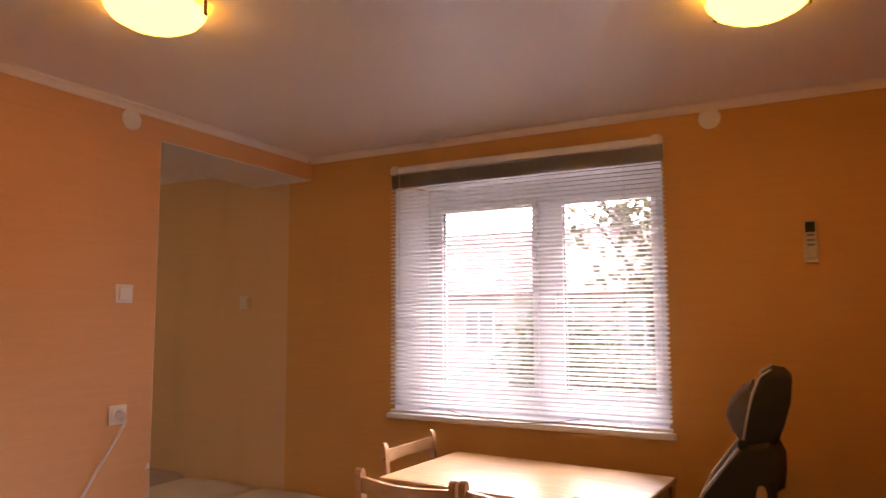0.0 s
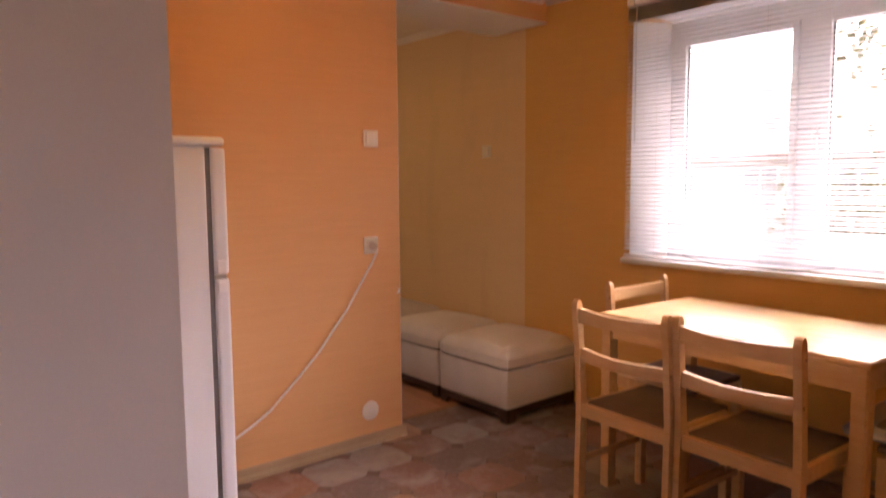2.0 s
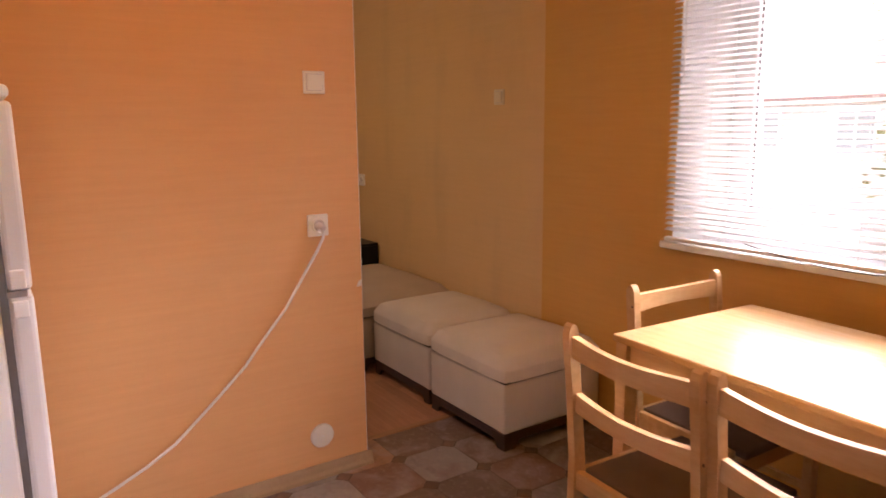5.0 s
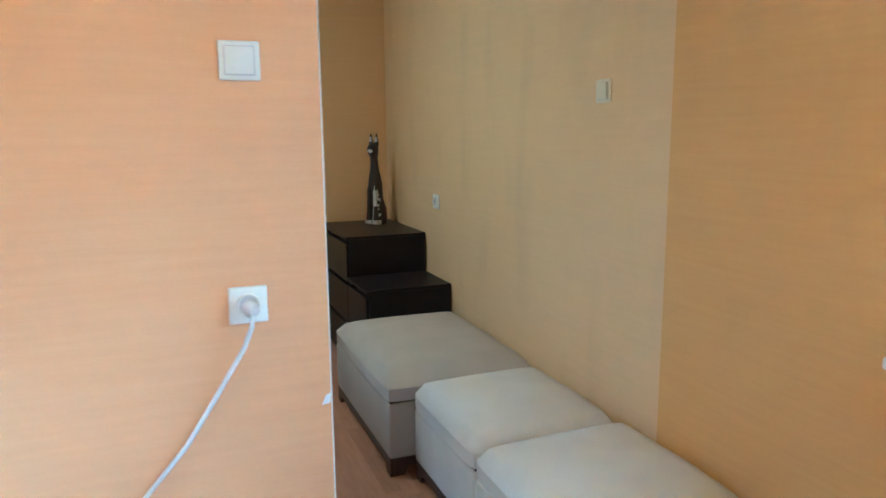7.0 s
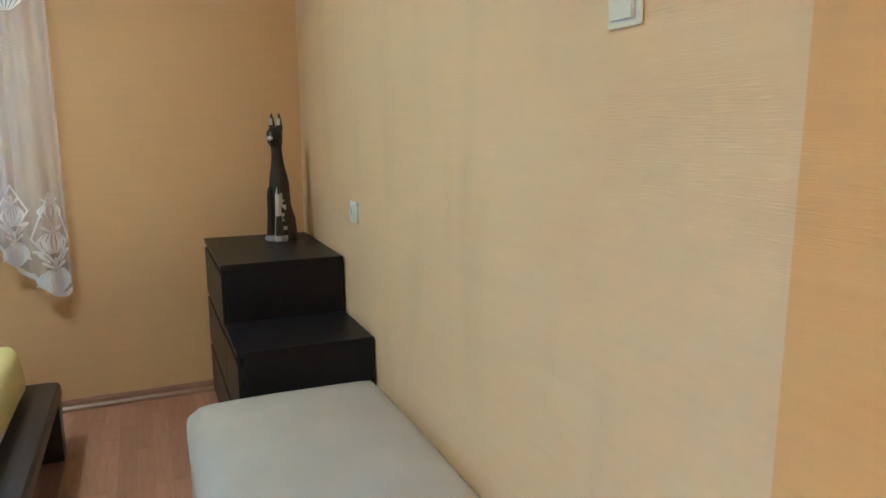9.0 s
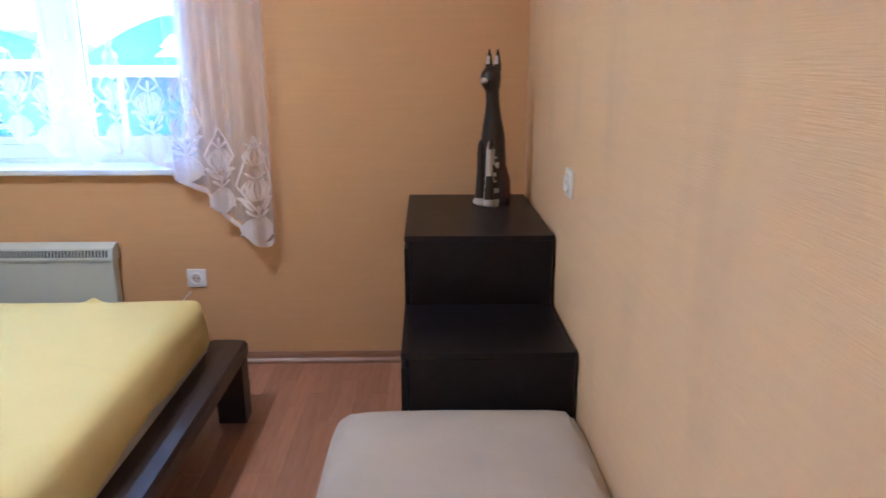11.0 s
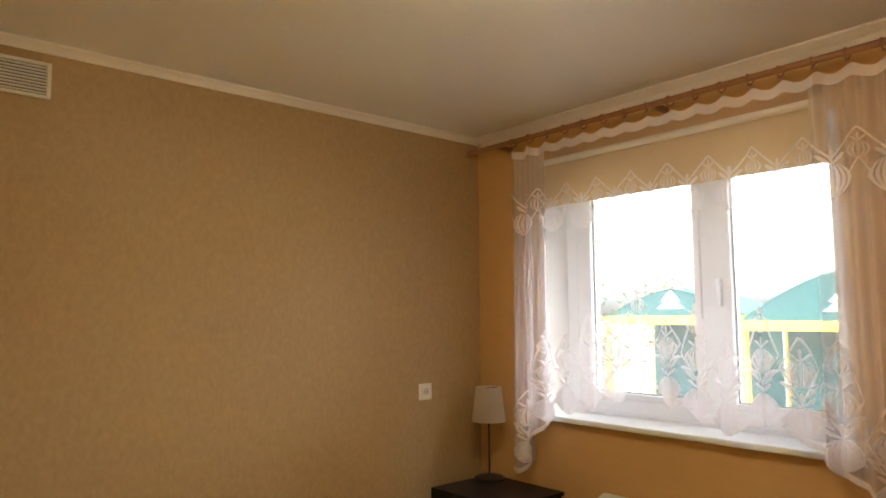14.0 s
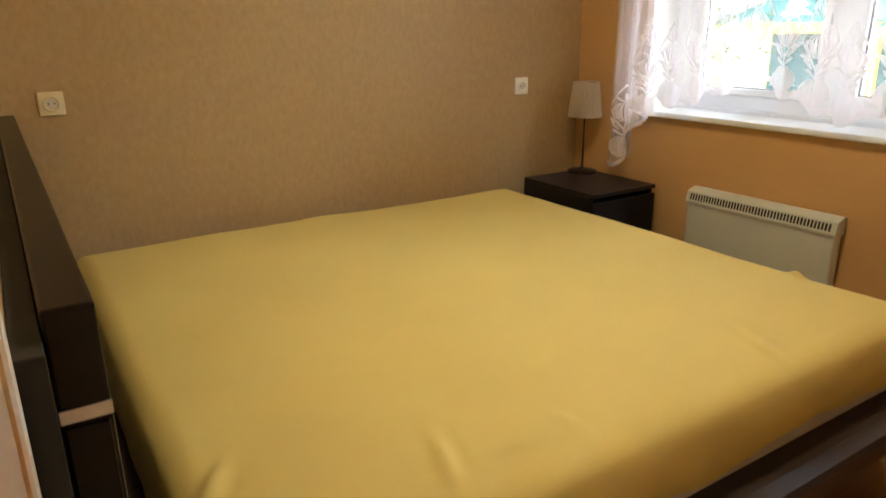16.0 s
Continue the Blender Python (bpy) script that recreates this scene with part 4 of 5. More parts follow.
def fitted_sheet():
    """A taut sheet with a dropped rim, soft corners and a few pulled folds."""
    b = bmesh.new()
    n, side = 190, 9
    cx, cy, hx, hy = (MX0 + MX1) / 2, (MY0 + MY1) / 2, (MX1 - MX0) / 2, (MY1 - MY0) / 2
    def top(u, v):
        x, y = cx + u * hx, cy + v * hy
        e = min(hx * (1 - abs(u)), hy * (1 - abs(v)))
        k = max(0.0, 1 - e / 0.075)
        z = MT - 0.055 * (1 - math.sqrt(max(0.0, 1 - k * k)))
        z += 0.008 * noise.noise(Vector((x * 1.3, y * 1.3, 1))) + 0.003 * noise.noise(Vector((x * 5, y * 5, 7)))
        for fx, fy, ang, ln, amp in ((-0.98, -1.39, 1.25, 0.07, 0.013), (-0.595, -1.54, 1.0, 0.06, 0.013), (-1.25, -1.34, 1.6, 0.05, 0.009), (-1.13, -1.33, 2.9, 0.07, 0.006), (-2.48, -1.60, 1.1, 0.035, 0.018), (-1.52, -1.30, 1.3, 0.06, 0.007), (-1.32, -1.55, 0.4, 0.10, 0.004), (-1.9, -1.35, 1.2, 0.12, 0.005), (-0.66, -2.2, 0.2, 0.25, 0.004), (-2.3, -2.5, 2.6, 0.15, 0.005), (-1.5, -3.12, 0.05, 0.12, 0.010)):
            dx, dy = x - fx, y - fy
            s, w = dx * math.cos(ang) + dy * math.sin(ang), -dx * math.sin(ang) + dy * math.cos(ang)
            z += amp * math.exp(-(s / ln) ** 2) * (math.exp(-(w / 0.016) ** 2) - 0.4 * math.exp(-((w - 0.03) / 0.02) ** 2))
        return Vector((x, y, z))
    grid = []
    for i in range(n + 1):
        row = []
        for j in range(n + 1):
            u, v = -1 + 2 * i / n, -1 + 2 * j / n
            u, v = math.copysign(abs(u) ** 0.8, u), math.copysign(abs(v) ** 0.8, v)
            p = top(u, v)
            c = max(0.0, abs(u) + abs(v) - 1.9) / 0.1
            p.x -= math.copysign(0.03 * c ** 2, u)
            p.y -= math.copysign(0.03 * c ** 2, v)
            row.append(b.verts.new(p))
        grid.append(row)
    for i in range(n):
        for j in range(n):
            b.faces.new((grid[i][j], grid[i + 1][j], grid[i + 1][j + 1], grid[i][j + 1]))
    rim = [grid[i][0] for i in range(n)] + [grid[n][j] for j in range(n)] + [grid[i][n] for i in range(n, 0, -1)] + [grid[0][j] for j in range(n, 0, -1)]
    prev = rim
    for s in range(1, side + 1):
        ring = []
        for k, v in enumerate(rim):
            d = Vector((v.co.x - cx, v.co.y - cy, 0))
            out = Vector((d.x / hx, d.y / hy, 0))
            out = Vector((math.copysign(1, out.x) if abs(out.x) > abs(out.y) else 0, math.copysign(1, out.y) if abs(out.y) >= abs(out.x) else 0, 0))
            f = s / side
            wob = 0.010 * noise.noise(Vector((v.co.x * 7, v.co.y * 7, f * 2)))
            hem = 0.02 * noise.noise(Vector((v.co.x * 3, v.co.y * 3, 9)))
            ring.append(b.verts.new(v.co + out * (0.012 * math.sin(f * 2.4) + wob * f) + Vector((0, 0, -(0.10 + hem) * f))))
        m = len(rim)
        for k in range(m):
            b.faces.new((prev[k], prev[(k + 1) % m], ring[(k + 1) % m], ring[k]))
        prev = ring
    return b


sheet = part("fitted_sheet", fitted_sheet(), SHEET, None, smooth=True)
tagged(sheet, "yellow cotton fitted sheet stretched over the mattress with creases", "bed sheet")

# ---- slim dark panel unit against the partition ----
unit = thing("slim_cabinet", "slim dark brown cabinet with an aluminium strip beside bed", "cabinet")
part("body", block(-0.385, PT - 0.005, -3.2, -1.16, 0, 0.97, 0.002), DARK, unit, "glossy black body")
part("side_panel", block(-0.437, -0.386, -3.2, -1.20, 0, 1.0, 0.004), WENGE, unit)
part("trim_strip", block(-0.4375, -0.3855, -1.2, -1.196, 0.872, 0.888, 0.001), ALU, unit, "aluminium trim strip")
part("plinth", block(-0.432, -0.39, -1.2, -1.194, 0, 0.865, 0.001), WENGE, unit)

# ---- bedside lamp ----
lamp = thing("table_lamp", "small unlit lamp with pleated cream shade on nightstand", "table lamp", pose(-2.905, -3.04, 0.55))
part("base", turned([(0.075, 0), (0.075, 0.008), (0.065, 0.014), (0.012, 0.02), (0.006, 0.03)], 32), BLACK, lamp, smooth=True)
part("pole", turned([(0.005, 0.02), (0.005, 0.38)], 12), BLACK, lamp, smooth=True)
b = bmesh.new()
n = 72
lo, hi = [], []
for k in range(n):
    a, w = 2 * math.pi * k / n, 0.0035 * (k % 2)
    lo.append(b.verts.new(((0.086 - w) * math.cos(a), (0.086 - w) * math.sin(a), 0.285)))
    hi.append(b.verts.new(((0.066 - w) * math.cos(a), (0.066 - w) * math.sin(a), 0.455)))
for k in range(n):
    b.faces.new((lo[k], lo[(k + 1) % n], hi[(k + 1) % n], hi[k]))
bmesh.ops.solidify(b, geom=b.faces[:], thickness=0.0015)
shade = part("shade", b, SHADE, lamp, "pleated cream shade")
part("ring", tube([(0.066 * math.cos(a * 0.3927), 0.066 * math.sin(a * 0.3927), 0.456) for a in range(17)], 0.002, n=6), SHADE, shade)
part("spider", tube([(-0.064, 0, 0.452), (0.064, 0, 0.452)], 0.002, n=6), BLACK, lamp)
part("socket", turned([(0.014, 0.37), (0.014, 0.42), (0.008, 0.452)], 14), BLACK, lamp)

# ---- wall heater ----
heater = thing("wall_heater", "cream electric panel heater with a slotted top", "heater", pose(XB, -2.08, -0.03))
part("body", block(0.02, 0.075, -0.335, 0.335, 0.22, 0.545, 0.006), HEATER, heater)
part("top_hood", extruded([(0.018, 0.535), (0.082, 0.535), (0.084, 0.545), (0.074, 0.59), (0.03, 0.605), (0.018, 0.605)], "y", -0.34, 0.34), HEATER, heater)
for k in range(46):
    y = -0.315 + k * 0.014
    o = part("slot", extruded([(0.0752, 0.553), (0.0832, 0.553), (0.0775, 0.582), (0.0695, 0.582)], "y", -0.004, 0.004), DARK, heater) if k == 0 else new("slot", slot_mesh)
    slot_mesh = o.data
    o.parent = heater
    o.location = (0.0, y, 0)
for s in (-0.25, 0.25):
    part("bracket", block(0, 0.022, s - 0.02, s + 0.02, 0.27, 0.50), ALU, heater)
part("cord", tube([(0.04, 0.335, 0.30), (0.035, 0.38, 0.27), (0.03, 0.45, 0.25), (0.02, 0.56, 0.30), (0.02, 0.63, 0.38)], 0.003), CORD, heater)

vent = thing("air_vent", "white slatted air vent grille under the ceiling", "air vent", pose(-0.80, YB, 2.223))
part("backing", block(-0.085, 0.085, 0.0, 0.004, -0.055, 0.055), GASKET, vent)
for s in (-1, 1):
    part("frame_side", block(min(s * 0.1, s * 0.085), max(s * 0.1, s * 0.085), 0.0, 0.014, -0.067, 0.067, 0.003), PLASTIC, vent)
    part("frame_edge", block(-0.085, 0.085, 0.0, 0.014, min(s * 0.067, s * 0.054), max(s * 0.067, s * 0.054), 0.003), PLASTIC, vent)
for k in range(9):
    part("slat", block(-0.085, 0.085, 0.003, 0.012, -0.05 + 0.0118 * k, -0.0445 + 0.0118 * k, 0.0015), PLASTIC, vent)

# ---- bedroom window, roller cloth, rod and lace curtain ----
window_unit("window_2", "white two-pane plastic window behind lace curtain", "y", (-2.70, W2[1]), 0.905, 2.08, XB - 0.18, -1.965, -1)
bm = bmesh.new()
slab(bm, XB - 0.18, XB - 0.002, W2[0], W2[0] + 0.006, W2[2], W2[3])
slab(bm, XB - 0.18, XB - 0.002, W2[1] - 0.006, W2[1], W2[2], W2[3])
slab(bm, XB - 0.18, XB - 0.002, W2[0] + 0.006, W2[1] - 0.006, W2[3] - 0.006, W2[3])
structure("reveal_2", bm, PLASTER, "white painted reveal of the bedroom window", "reveal")
structure("filler_2", block(XB - 0.28, XB - 0.18, W2[0] + 0.006, -2.70, W2[2], W2[3]), PVC, "white panel beside the bedroom window frame", "window")
structure("filler_head_2", block(XB - 0.28, XB - 0.18, -2.70, W2[1] - 0.006, 2.08, W2[3]), PVC, "white panel above the bedroom window frame", "window")
structure("filler_sill_2", block(XB - 0.28, XB - 0.18, -2.70, W2[1] - 0.006, W2[2], 0.905), PVC, "white panel below the bedroom window frame", "window")
structure("windowsill_2", block(XB - 0.18, XB + 0.04, -2.80, -1.355, 0.862, 0.888, 0.006), PVC, "white window sill in the bedroom", "windowsill")

roller = thing("roller_blind", "beige roller blind drawn a little way down", "roller blind")
part("cloth", block(XB + 0.018, XB + 0.0195, -2.80, -1.40, 1.915, 2.125), BLINDCLOTH, roller)
part("tube", turned([(0.016, -2.81), (0.016, -1.39)], 16, axis="y", centre=(XB + 0.022, 0, 2.135)), PLASTIC, roller, smooth=True)
part("bottom_bar", block(XB + 0.013, XB + 0.024, -2.80, -1.40, 1.908, 1.922, 0.003), BLINDCLOTH, roller)

rod = thing("curtain_rod", "brown wooden curtain rod with turned ends and rings", "curtain rod")
RX, RZ = XB + 0.10, 2.262
part("pole", turned([(0.013, -3.16), (0.013, -1.06)], 16, axis="y", centre=(RX, 0, RZ)), RODWOOD, rod, smooth=True)
for y0, s in ((-3.16, -1), (-1.06, 1)):
    part("finial", turned([(0.013, 0), (0.019, s * 0.01), (0.012, s * 0.02), (0.02, s * 0.038), (0.012, s * 0.055), (0.004, s * 0.062)], 16, axis="y", centre=(RX, y0, RZ)), RODWOOD, rod, smooth=True)
for y0 in (-2.98, -2.05, -1.15):
    part("bracket", block(XB, RX, y0 - 0.012, y0 + 0.012, RZ - 0.02, RZ + 0.004, 0.003), RODWOOD, rod)
CY0, CY1 = -2.895, -1.055
ring_mesh = None
NR = 17
for k in range(NR):
    y = CY0 + 0.02 + (CY1 - CY0 - 0.04) * k / (NR - 1)
    if ring_mesh is None:
        r = part("ring", tube([(0.021 * math.cos(a * 0.3927), 0.004 * math.sin(a), 0.021 * math.sin(a * 0.3927)) for a in range(17)], 0.0035, n=6), RODWOOD, rod)
        ring_mesh = r.data
    else:
        r = new("ring", ring_mesh)
        r.parent = rod
    r.location = (RX, y, RZ - 0.006)
    r.rotation_euler = (0, 0, radians(random.uniform(-25, 25)))


def curtain_hem(y):
    """Height of the lace hem: long at both sides, looped up over the sill, with scallops."""
    u = (y - CY0) / (CY1 - CY0)
    side = 0.33 * math.exp(-(u / 0.085) ** 2) + 0.36 * math.exp(-((u - 1) / 0.15) ** 2)
    loop = 0.12 * math.sin(math.pi * u * 5.0) ** 2
    return 0.945 + 0.13 * math.exp(-((u - 0.40) / 0.06) ** 2) - side + loop * 0.5 * (0.12 < u < 0.8) - 0.035 * abs(math.sin(math.pi * u * 14))


def curtain_point(y, z):
    u = (y - CY0) / (CY1 - CY0)
    k = (2.20 - z) / 1.4
    gather = 1.0 - 0.0 * k
    dense = 1.0 if u < 0.1 or u > 0.8 else 0.45
    fold = dense * (0.022 * math.sin(u * 95 + 1.3 * math.sin(u * 17)) + 0.004 * math.sin(u * 210 + 2))
    swing = 0.03 * math.sin(u * 7 + 2.0) * k
    sag = -0.018 * abs(math.sin(math.pi * u * (NR - 1))) * max(0, 1 - (2.2 - z) / 0.12)
    return Vector((RX - 0.015 + fold * (0.5 + 0.6 * k) * gather + swing * 0.4, y + 0.012 * math.sin(u * 60) * k, z + sag))


curtain = thing("lace_curtain", "sheer white lace curtain with flower border on rings", "curtain")
b = bmesh.new()
NC, NZ = 300, 34
cols = []
for i in range(NC + 1):
    y = CY0 + (CY1 - CY0) * i / NC
    h = curtain_hem(y)
    cols.append([b.verts.new(curtain_point(y, 2.205 + (h - 2.205) * j / NZ)) for j in range(NZ + 1)])
for i in range(NC):
    for j in range(NZ):
        b.faces.new((cols[i][j], cols[i + 1][j], cols[i + 1][j + 1], cols[i][j + 1]))
part("voile", b, SHEER, curtain, "sheer voile", smooth=True)
for u0, u1 in ((0.0, 0.10), (0.79, 1.0)):
    b = bmesh.new()
    cols = []
    for i in range(81):
        y = CY0 + (CY1 - CY0) * (u0 + (u1 - u0) * i / 80)
        h = curtain_hem(y) + 0.02
        cols.append([b.verts.new(curtain_point(y, 2.2 + (h - 2.2) * j / NZ) + Vector((-0.02 + 0.012 * math.sin(i * 0.55), 0, 0))) for j in range(NZ + 1)])
    for i in range(80):
        for j in range(NZ):
            b.faces.new((cols[i][j], cols[i + 1][j], cols[i + 1][j + 1], cols[i][j + 1]))
    part("gathered_side", b, GATHERED, curtain, "gathered side folds", smooth=True)


def patch(b, pts):
    """Adds a flat lace shape that follows the folds of the cloth."""
    vs = [b.verts.new(curtain_point(y, z) + Vector((0.003, 0, 0))) for y, z in pts]
    if len(vs) > 2:
        b.faces.new(vs)


def petal(b, y, z, ang, ln, wd):
    c, s = math.cos(ang), math.sin(ang)
    pts = []
    for k in range(12):
        a = 2 * math.pi * k / 12
        p, q = ln / 2 + ln / 2 * math.cos(a), wd / 2 * math.sin(a) * (0.7 + 0.3 * math.cos(a))
        pts.append((y + p * c - q * s, z + p * s + q * c))
    patch(b, pts)


def lace_flower(b, y, z, size, fan=7):
    """A bulb of upright curved petals with small gaps, on a short stalk with two leaves."""
    for k in range(fan):
        u = (k - (fan - 1) / 2) / ((fan - 1) / 2)
        pts = []
        for q in range(7):
            v = q / 6
            bulge = math.sin(math.pi * (0.12 + 0.80 * v))
            pts.append((y + size * 0.52 * u * bulge, z - size * v, size * 0.062 * math.sin(math.pi * (0.08 + 0.84 * v))))
        for p, q in zip(pts, pts[1:]):
            patch(b, [(p[0] - p[2], p[1]), (p[0] + p[2], p[1]), (q[0] + q[2], q[1]), (q[0] - q[2], q[1])])
    for a in (0.7, math.pi - 0.7, math.pi / 2):
        petal(b, y, z, a, size * 0.5, size * 0.16)


def stem(b, y0, z0, y1, z1, w=0.006):
    n = 8
    d = math.hypot(y1 - y0, z1 - z0)
    ny, nz = -(z1 - z0) / d * w / 2, (y1 - y0) / d * w / 2
    for k in range(n):
        a, c = k / n, (k + 1) / n
        p, q = (y0 + (y1 - y0) * a, z0 + (z1 - z0) * a), (y0 + (y1 - y0) * c, z0 + (z1 - z0) * c)
        patch(b, [(p[0] + ny, p[1] + nz), (q[0] + ny, q[1] + nz), (q[0] - ny, q[1] - nz), (p[0] - ny, p[1] - nz)])


b = bmesh.new()
k, y = 0, CY0 + 0.08
while y < CY1 - 0.05:
    zc = 1.885
    lace_flower(b, y, zc, 0.115, 7)
    lace_flower(b, y + 0.09, zc + 0.065, 0.06, 5)
    for s in (-1, 1):
        stem(b, y, zc + 0.02, y + s * 0.09, zc + 0.115, 0.007)
        stem(b, y + s * 0.055, zc - 0.05, y + s * 0.09, zc + 0.01, 0.005)
    y += 0.18
    k += 1
part("upper_lace", b, LACE, curtain, "woven lace flower row")
b = bmesh.new()
for k in range(14):
    y = CY0 + (CY1 - CY0) * (k + 0.5) / 14
    h = curtain_hem(y)
    lace_flower(b, y, h + 0.125, 0.105, 9)
    lace_flower(b, y, h + 0.285, 0.09, 7)
    if k % 2:
        lace_flower(b, y, h + 0.41, 0.07, 5)
    for s in (-1, 1):
        stem(b, y, h + 0.15, y + s * 0.065, h + 0.26, 0.007)
        stem(b, y + s * 0.065, h + 0.26, y, h + 0.37 + 0.09 * (k % 2), 0.007)
        stem(b, y, h + 0.11, y + s * 0.062, h + 0.05, 0.007)
        for a, d in ((0.9, 0.155), (0.35, 0.19), (1.2, 0.21)):
            petal(b, y + s * 0.015, h + d, a if s > 0 else math.pi - a, 0.055, 0.02)
part("lower_lace", b, LACE, curtain, "woven lace flower border")
b = bmesh.new()
prev = None
for i in range(NC + 1):
    y = CY0 + (CY1 - CY0) * i / NC
    h = curtain_hem(y)
    cur = (b.verts.new(curtain_point(y, h) + Vector((0.002, 0, 0))), b.verts.new(curtain_point(y, h + 0.022) + Vector((0.002, 0, 0))))
    if prev:
        b.faces.new((prev[0], cur[0], cur[1], prev[1]))
    prev = cur
part("hem", b, LACE, curtain, "scalloped hem")
b = bmesh.new()
prev = None
for i in range(NC + 1):
    y = CY0 + (CY1 - CY0) * i / NC
    cur = (b.verts.new(curtain_point(y, 2.225) + Vector((0.003, 0, 0))), b.verts.new(curtain_point(y, 2.18) + Vector((0.003, 0, 0))))
    if prev:
        b.faces.new((prev[0], cur[0], cur[1], prev[1]))
    prev = cur
part("heading_tape", b, LACE, curtain, "gathered heading tape")

# ---- outside ----
GZ = -2.8
ground = block(-400, 400, -400, 400, GZ - 0.5, GZ)
structure("ground", ground, GROUND, "bare yard ground with thin grass", "ground")


def market_tent(x, y, w, d, eave, peak, label):
    t = thing("market_tent", label, "tent", pose(x, y, GZ), "market tents")
    e, p = eave - GZ, peak - GZ
    b = bmesh.new()
    n = 16
    ridge = []
    for i in range(n + 1):
        u = -1 + 2 * i / n
        zz = p - (p - e) * (abs(u) ** 1.4)
        ridge.append([b.verts.new((s * d / 2, u * w / 2, zz)) for s in (-1, 1)])
    for q, r in zip(ridge, ridge[1:]):
        b.faces.new((q[0], q[1], r[1], r[0]))
    bmesh.ops.solidify(b, geom=b.faces[:], thickness=0.03)
    part("canopy", b, CANVAS, t, smooth=True)
    for s in (-1, 1):
        g = [(-w / 2, e)] + [(w / 2 * (-1 + 2 * i / n), p - (p - e) * (abs(-1 + 2 * i / n) ** 1.4)) for i in range(1, n)] + [(w / 2, e)]
        part("gable", extruded(g, "x", s * (d / 2 - 0.06), s * (d / 2 - 0.03)), CANVAS, t)
        part("beam", block(s * d / 2 - 0.08, s * d / 2 + 0.08, -w / 2, w / 2, e - 0.28, e, 0.01), BEAM, t, "yellow beam")
        for q in (-1, 1):
            part("post", block(s * d / 2 - 0.07, s * d / 2 + 0.07, q * (w / 2 - 0.1) - 0.08, q * (w / 2 - 0.1) + 0.08, 0, e - 0.28, 0.01), BEAM, t, "yellow post")
    part("back_wall", block(-d / 2 + 0.2, -d / 2 + 0.25, -w / 2 + 0.2, w / 2 - 0.2, 0.9, e - 0.3), CANVAS, t)
    part("counter", block(d / 2 - 0.5, d / 2 - 0.1, -w / 2 + 0.3, w / 2 - 0.3, 0, 0.9, 0.01), STUCCO, t)
    part("emblem", extruded([(-0.5, e + 0.25), (0.5, e + 0.25), (0.15, e + 0.5), (0.35, e + 0.5), (0, e + 0.85), (-0.35, e + 0.5), (-0.15, e + 0.5)], "x", d / 2 - 0.025, d / 2 - 0.015), PVC, t, "pale tree-shaped emblem")
    return t


market_tent(-21.5, -7.4, 5.6, 3.0, 1.2, 2.55, "teal market tent with yellow beams and posts")
market_tent(-22.5, -13.0, 5.2, 3.0, 1.35, 2.25, "teal market tent with yellow beams and posts")


def tree(x, y, height, spread, leaves, label, seed, bare=False):
    rnd = random.Random(seed)
    t = thing("tree", label, "tree", pose(x, y, GZ), "trees outside")
    b = bmesh.new()
    tips = []
    def limb(p, d, ln, r, lv):
        pts, q, dd = [p], p.copy(), d.copy()
        for k in range(4):
            dd = (dd + Vector((rnd.uniform(-1, 1), rnd.uniform(-1, 1), rnd.uniform(-0.3, 0.6))) * 0.22).normalized()
            q = q + dd * ln / 4
            pts.append(q.copy())
        for i in range(4):
            tube([pts[i], pts[i + 1]], r * (1 - 0.16 * i), b, 5)
        tips.extend(pts[2:])
        if lv:
            for k in range(4):
                a = rnd.uniform(0, 6.28)
                s = pts[rnd.choice((2, 3, 4))]
                limb(s, (dd * 0.5 + Vector((math.cos(a), math.sin(a), rnd.uniform(0.1, 0.8)))).normalized(), ln * rnd.uniform(0.5, 0.75), r * 0.5, lv - 1)
    limb(Vector((0, 0, 0)), Vector((0, 0, 1)), height * 0.55, height * 0.018, 3)
    part("trunk", b, BARK, t)
    b = bmesh.new()
    for k in range(leaves):
        p = rnd.choice(tips) + Vector((rnd.gauss(0, 1), rnd.gauss(0, 1), rnd.gauss(0, 1))) * spread * 0.12
        if p.z < 0.8:
            continue
        u = Vector((rnd.uniform(-1, 1), rnd.uniform(-1, 1), rnd.uniform(-1, 1))).normalized()
        w = u.orthogonal().normalized()
        s = rnd.uniform(0.07, 0.16)
        b.faces.new([b.verts.new(p + u * s), b.verts.new(p + w * s * 0.5), b.verts.new(p - u * s), b.verts.new(p - w * s * 0.5)])
    if len(b.faces):
        part("crown", b, LEAF, t)
    else:
        b.free()
    return t


tree(0.5, 10.5, 7.4, 4.0, 2400, "tall tree with sparse spring foliage near the window", 3)
tree(-2.2, 11.0, 4.6, 3.0, 1500, "small tree with thin spring leaves in the yard", 8)
tree(-27, -16.5, 5.5, 4.0, 700, "bare spring tree behind the market tents", 5)
tree(-17, -12.8, 4.0, 3.0, 300, "thin bare shrub-like tree in the yard", 11)


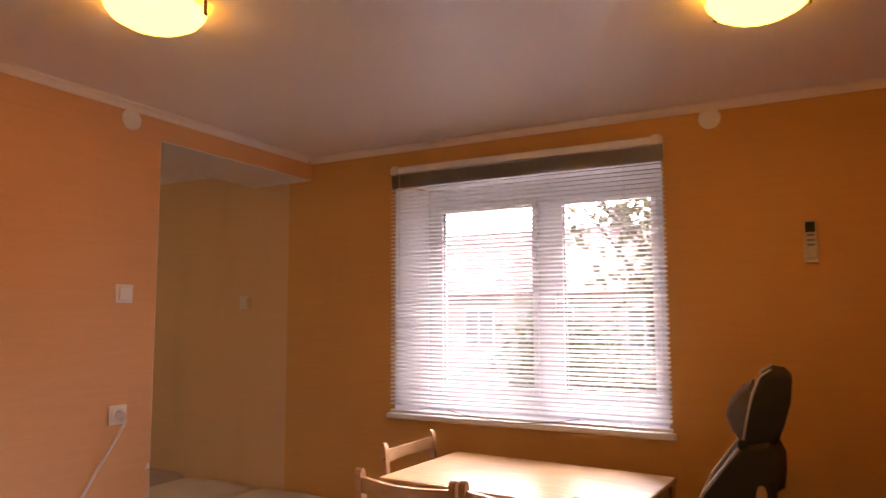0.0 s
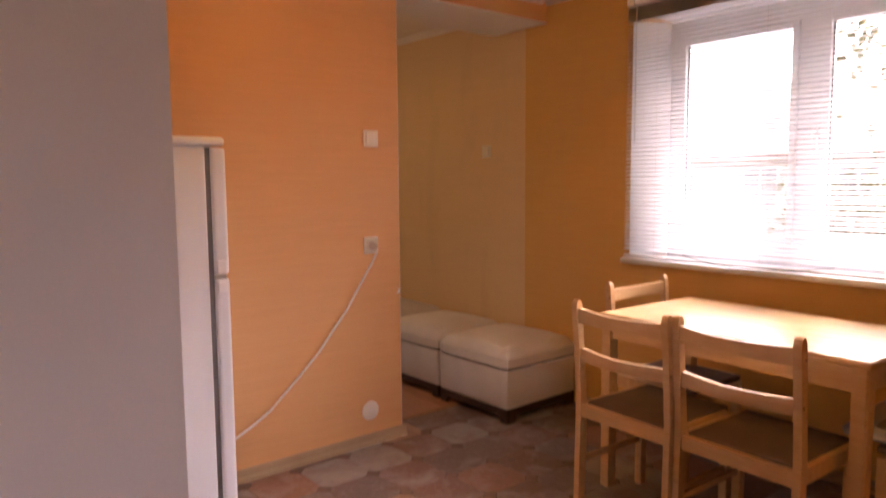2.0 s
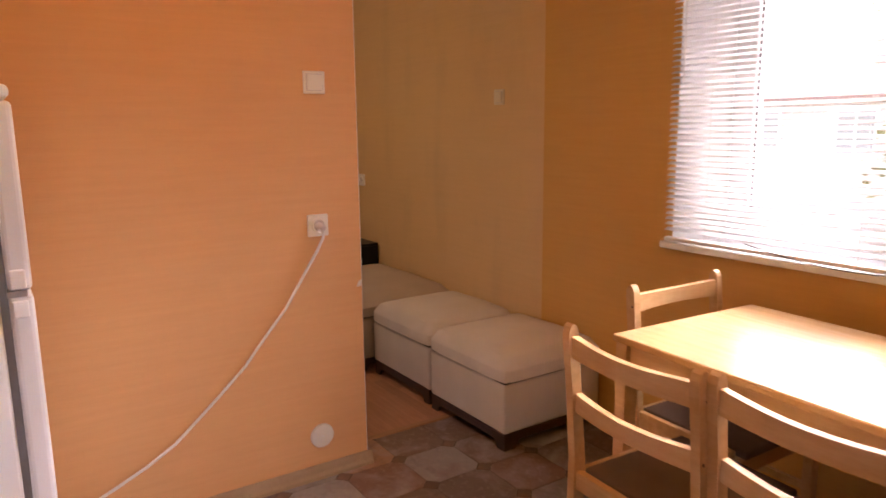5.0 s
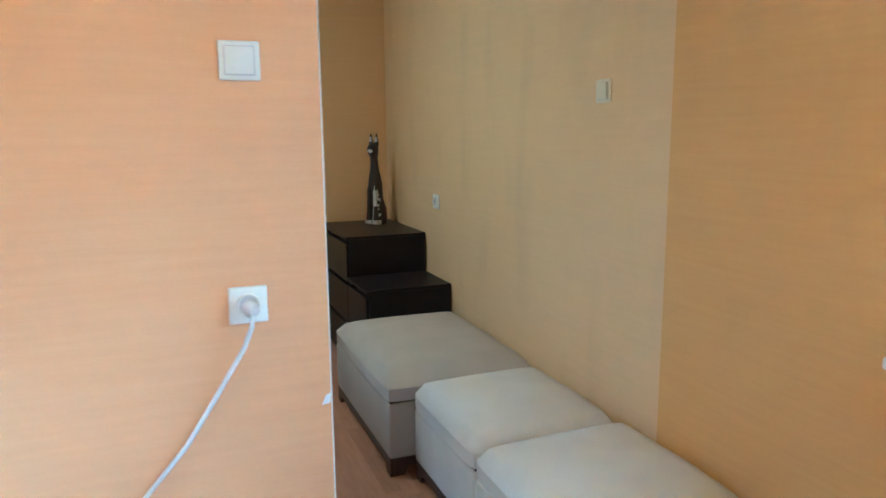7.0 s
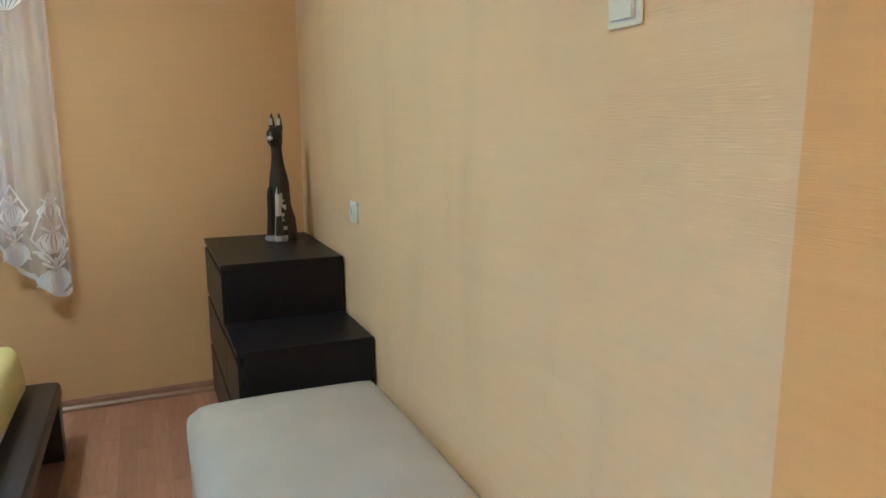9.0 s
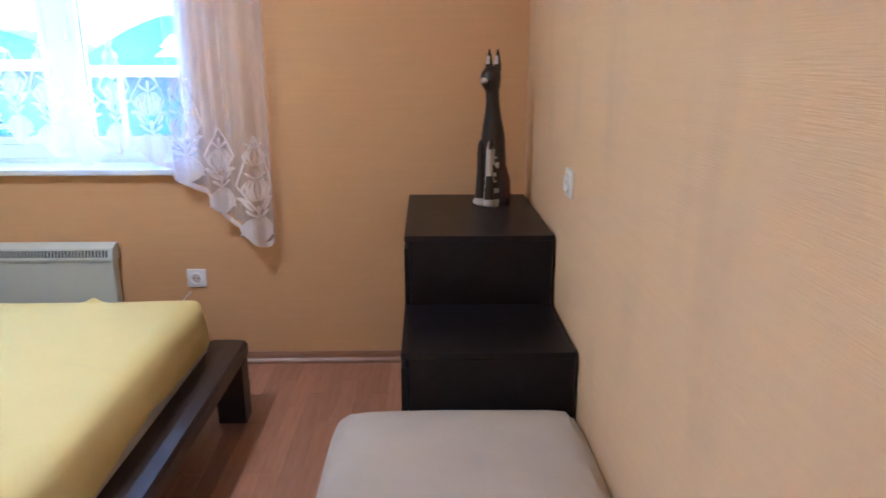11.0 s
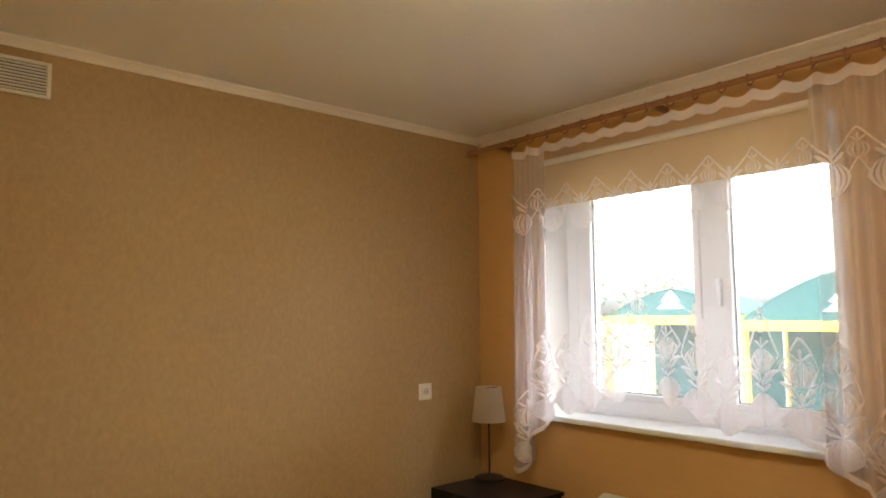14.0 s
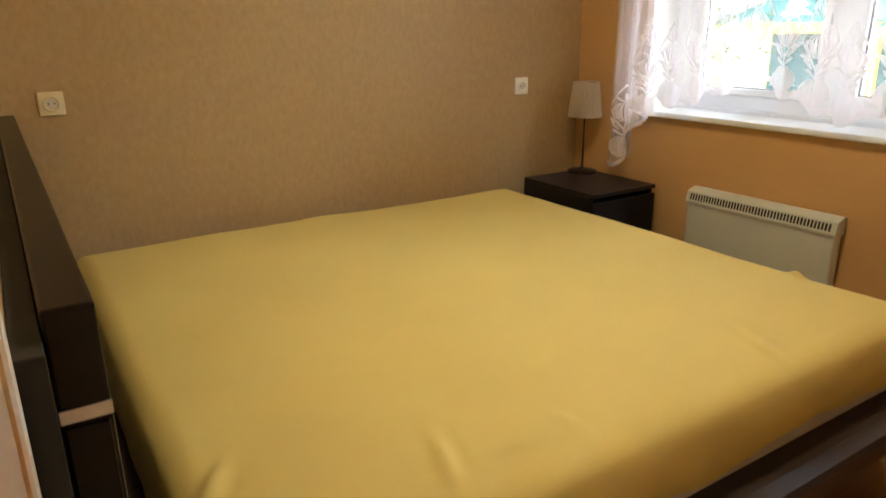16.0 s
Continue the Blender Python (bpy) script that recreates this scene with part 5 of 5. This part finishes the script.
def house(name, x, y, w, d, eave, ridge, label, rows):
    """Plastered house with gable roof; windows on the side facing the flat."""
    t = thing(name, label, "house", pose(x, y, GZ))
    e, r = eave - GZ, ridge - GZ
    part("wall", extruded([(-d / 2, 0), (d / 2, 0), (d / 2, e), (0, r - 0.1), (-d / 2, e)], "x", -w / 2, w / 2), STUCCO, t)
    for s in (-1, 1):
        part("roof", extruded([(s * (d / 2 + 0.5), e - 0.35), (s * (d / 2 + 0.5), e - 0.2), (0, r + 0.12), (0, r - 0.05)], "x", -w / 2 - 0.4, w / 2 + 0.4), ROOF, t)
    part("chimney", block(w * 0.2, w * 0.2 + 0.6, -0.3, 0.3, r - 0.5, r + 0.8, 0.02), STUCCO, t)
    for k in range(rows):
        wx = -w / 2 + (k + 0.5) * w / rows
        for z in (e - 1.9, e - 4.6):
            if z > 0.5:
                o = part("window", block(wx - 0.55, wx + 0.55, -d / 2 - 0.06, -d / 2 + 0.02, z, z + 1.3, 0.02), PVC, t)
                for q in (-0.5, 0.03):
                    part("pane", block(wx + q, wx + q + 0.47, -d / 2 - 0.07, -d / 2 - 0.055, z + 0.07, z + 1.23), PANE, o)
    return t


house("neighbour_house", -6.0, 22.0, 11.0, 8.0, 2.3, 4.6, "pale plastered neighbour house with brown gable roof", 4)
house("garage_house", 4.5, 26.0, 9.0, 7.0, 1.0, 3.0, "low pale house behind the trees with brown roof", 3)
fence = thing("yard_fence", "long pale panel fence between the yards", "fence", pose(0, 15.5, GZ))
for k in range(20):
    part("panel", block(-20 + 2 * k + 0.04, -18 + 2 * k - 0.04, -0.04, 0.04, 0.1, 1.7, 0.01), STUCCO, fence)
    part("post", block(-20 + 2 * k - 0.06, -20 + 2 * k + 0.06, -0.07, 0.07, 0, 1.85, 0.01), BARK, fence)

# ---- floor pieces ----
P, C = 0.125, 0.036
def octagon_mesh():
    b = bmesh.new()
    g = 0.0016
    a, c = P - g, C + 0.001
    o = [(a, -a + c), (a, a - c), (a - c, a), (-a + c, a), (-a, a - c), (-a, -a + c), (-a + c, -a), (a - c, -a)]
    top = [b.verts.new((x, y, 0)) for x, y in o]
    low = [b.verts.new((x * 1.004, y * 1.004, -0.0016)) for x, y in o]
    b.faces.new(top)
    for k in range(8):
        b.faces.new((low[k], low[(k + 1) % 8], top[(k + 1) % 8], top[k]))
    return b


def dot_mesh():
    b = bmesh.new()
    c = C - 0.0022
    o = [(c, 0), (0, c), (-c, 0), (0, -c)]
    top = [b.verts.new((x, y, 0)) for x, y in o]
    low = [b.verts.new((x * 1.02, y * 1.02, -0.0016)) for x, y in o]
    b.faces.new(top)
    for k in range(4):
        b.faces.new((low[k], low[(k + 1) % 4], top[(k + 1) % 4], top[k]))
    return b


tile = part("tile", octagon_mesh(), TILE, floor_kitchen)
dot = part("small_tile", dot_mesh(), TILE_DOT, floor_kitchen)
used = 0
for i in range(-1, 14):
    for j in range(-18, 1):
        x, y = 0.05 + 0.25 * i, -0.22 + 0.25 * j
        if y > -0.03 or x > XE - 0.1:
            continue
        if x - C > SEAM:
            if used:
                o = new("small_tile", dot.data)
                o.parent = floor_kitchen
            else:
                o = dot
            o.location = (x, y, 0)
        cx, cy = x + 0.125, y + 0.125
        if cx - P < SEAM - 0.04 or cy + P > 0.16:
            continue
        o = new("tile", tile.data) if used else tile
        o.parent, o.location = floor_kitchen, (cx, cy, 0)
        o.rotation_euler = (0, 0, random.choice((0, 1, 2, 3)) * math.pi / 2)
        used += 1

plank_cache = {}
def plank(x0, x1, y0, y1):
    key = (round(x1 - x0, 3), round(y1 - y0, 3))
    if key not in plank_cache:
        hx, hy = key[0] / 2 - 0.0006, key[1] / 2 - 0.0006
        b = bmesh.new()
        top = [b.verts.new(p) for p in ((hx, hy, 0), (-hx, hy, 0), (-hx, -hy, 0), (hx, -hy, 0))]
        low = [b.verts.new((v.co.x * 1.0, v.co.y * 1.004, -0.0015)) for v in top]
        b.faces.new(top)
        for k in range(4):
            b.faces.new((low[k], low[(k + 1) % 4], top[(k + 1) % 4], top[k]))
        o = part("plank", b, LAMINATE, floor_bedroom)
        plank_cache[key] = o.data
    else:
        o = new("plank", plank_cache[key])
        o.parent = floor_bedroom
    o.location = ((x0 + x1) / 2, (y0 + y1) / 2, 0)


WP, row, y = 0.0648, 0, YB
while y < -0.001:
    y1 = min(0, y + WP)
    x, lens = XB, (0.62, 0.78, 0.46, 0.70)
    k = row * 3 % 4
    first_len = (0.31, 0.55, 0.18, 0.42)[row % 4]
    x1 = x + first_len
    while x < SEAM - 0.05:
        x1 = min(x1, SEAM - 0.035)
        plank(x, x1, y, y1)
        x, k = x1, k + 1
        x1 = x + lens[k % 4]
    y, row = y1, row + 1
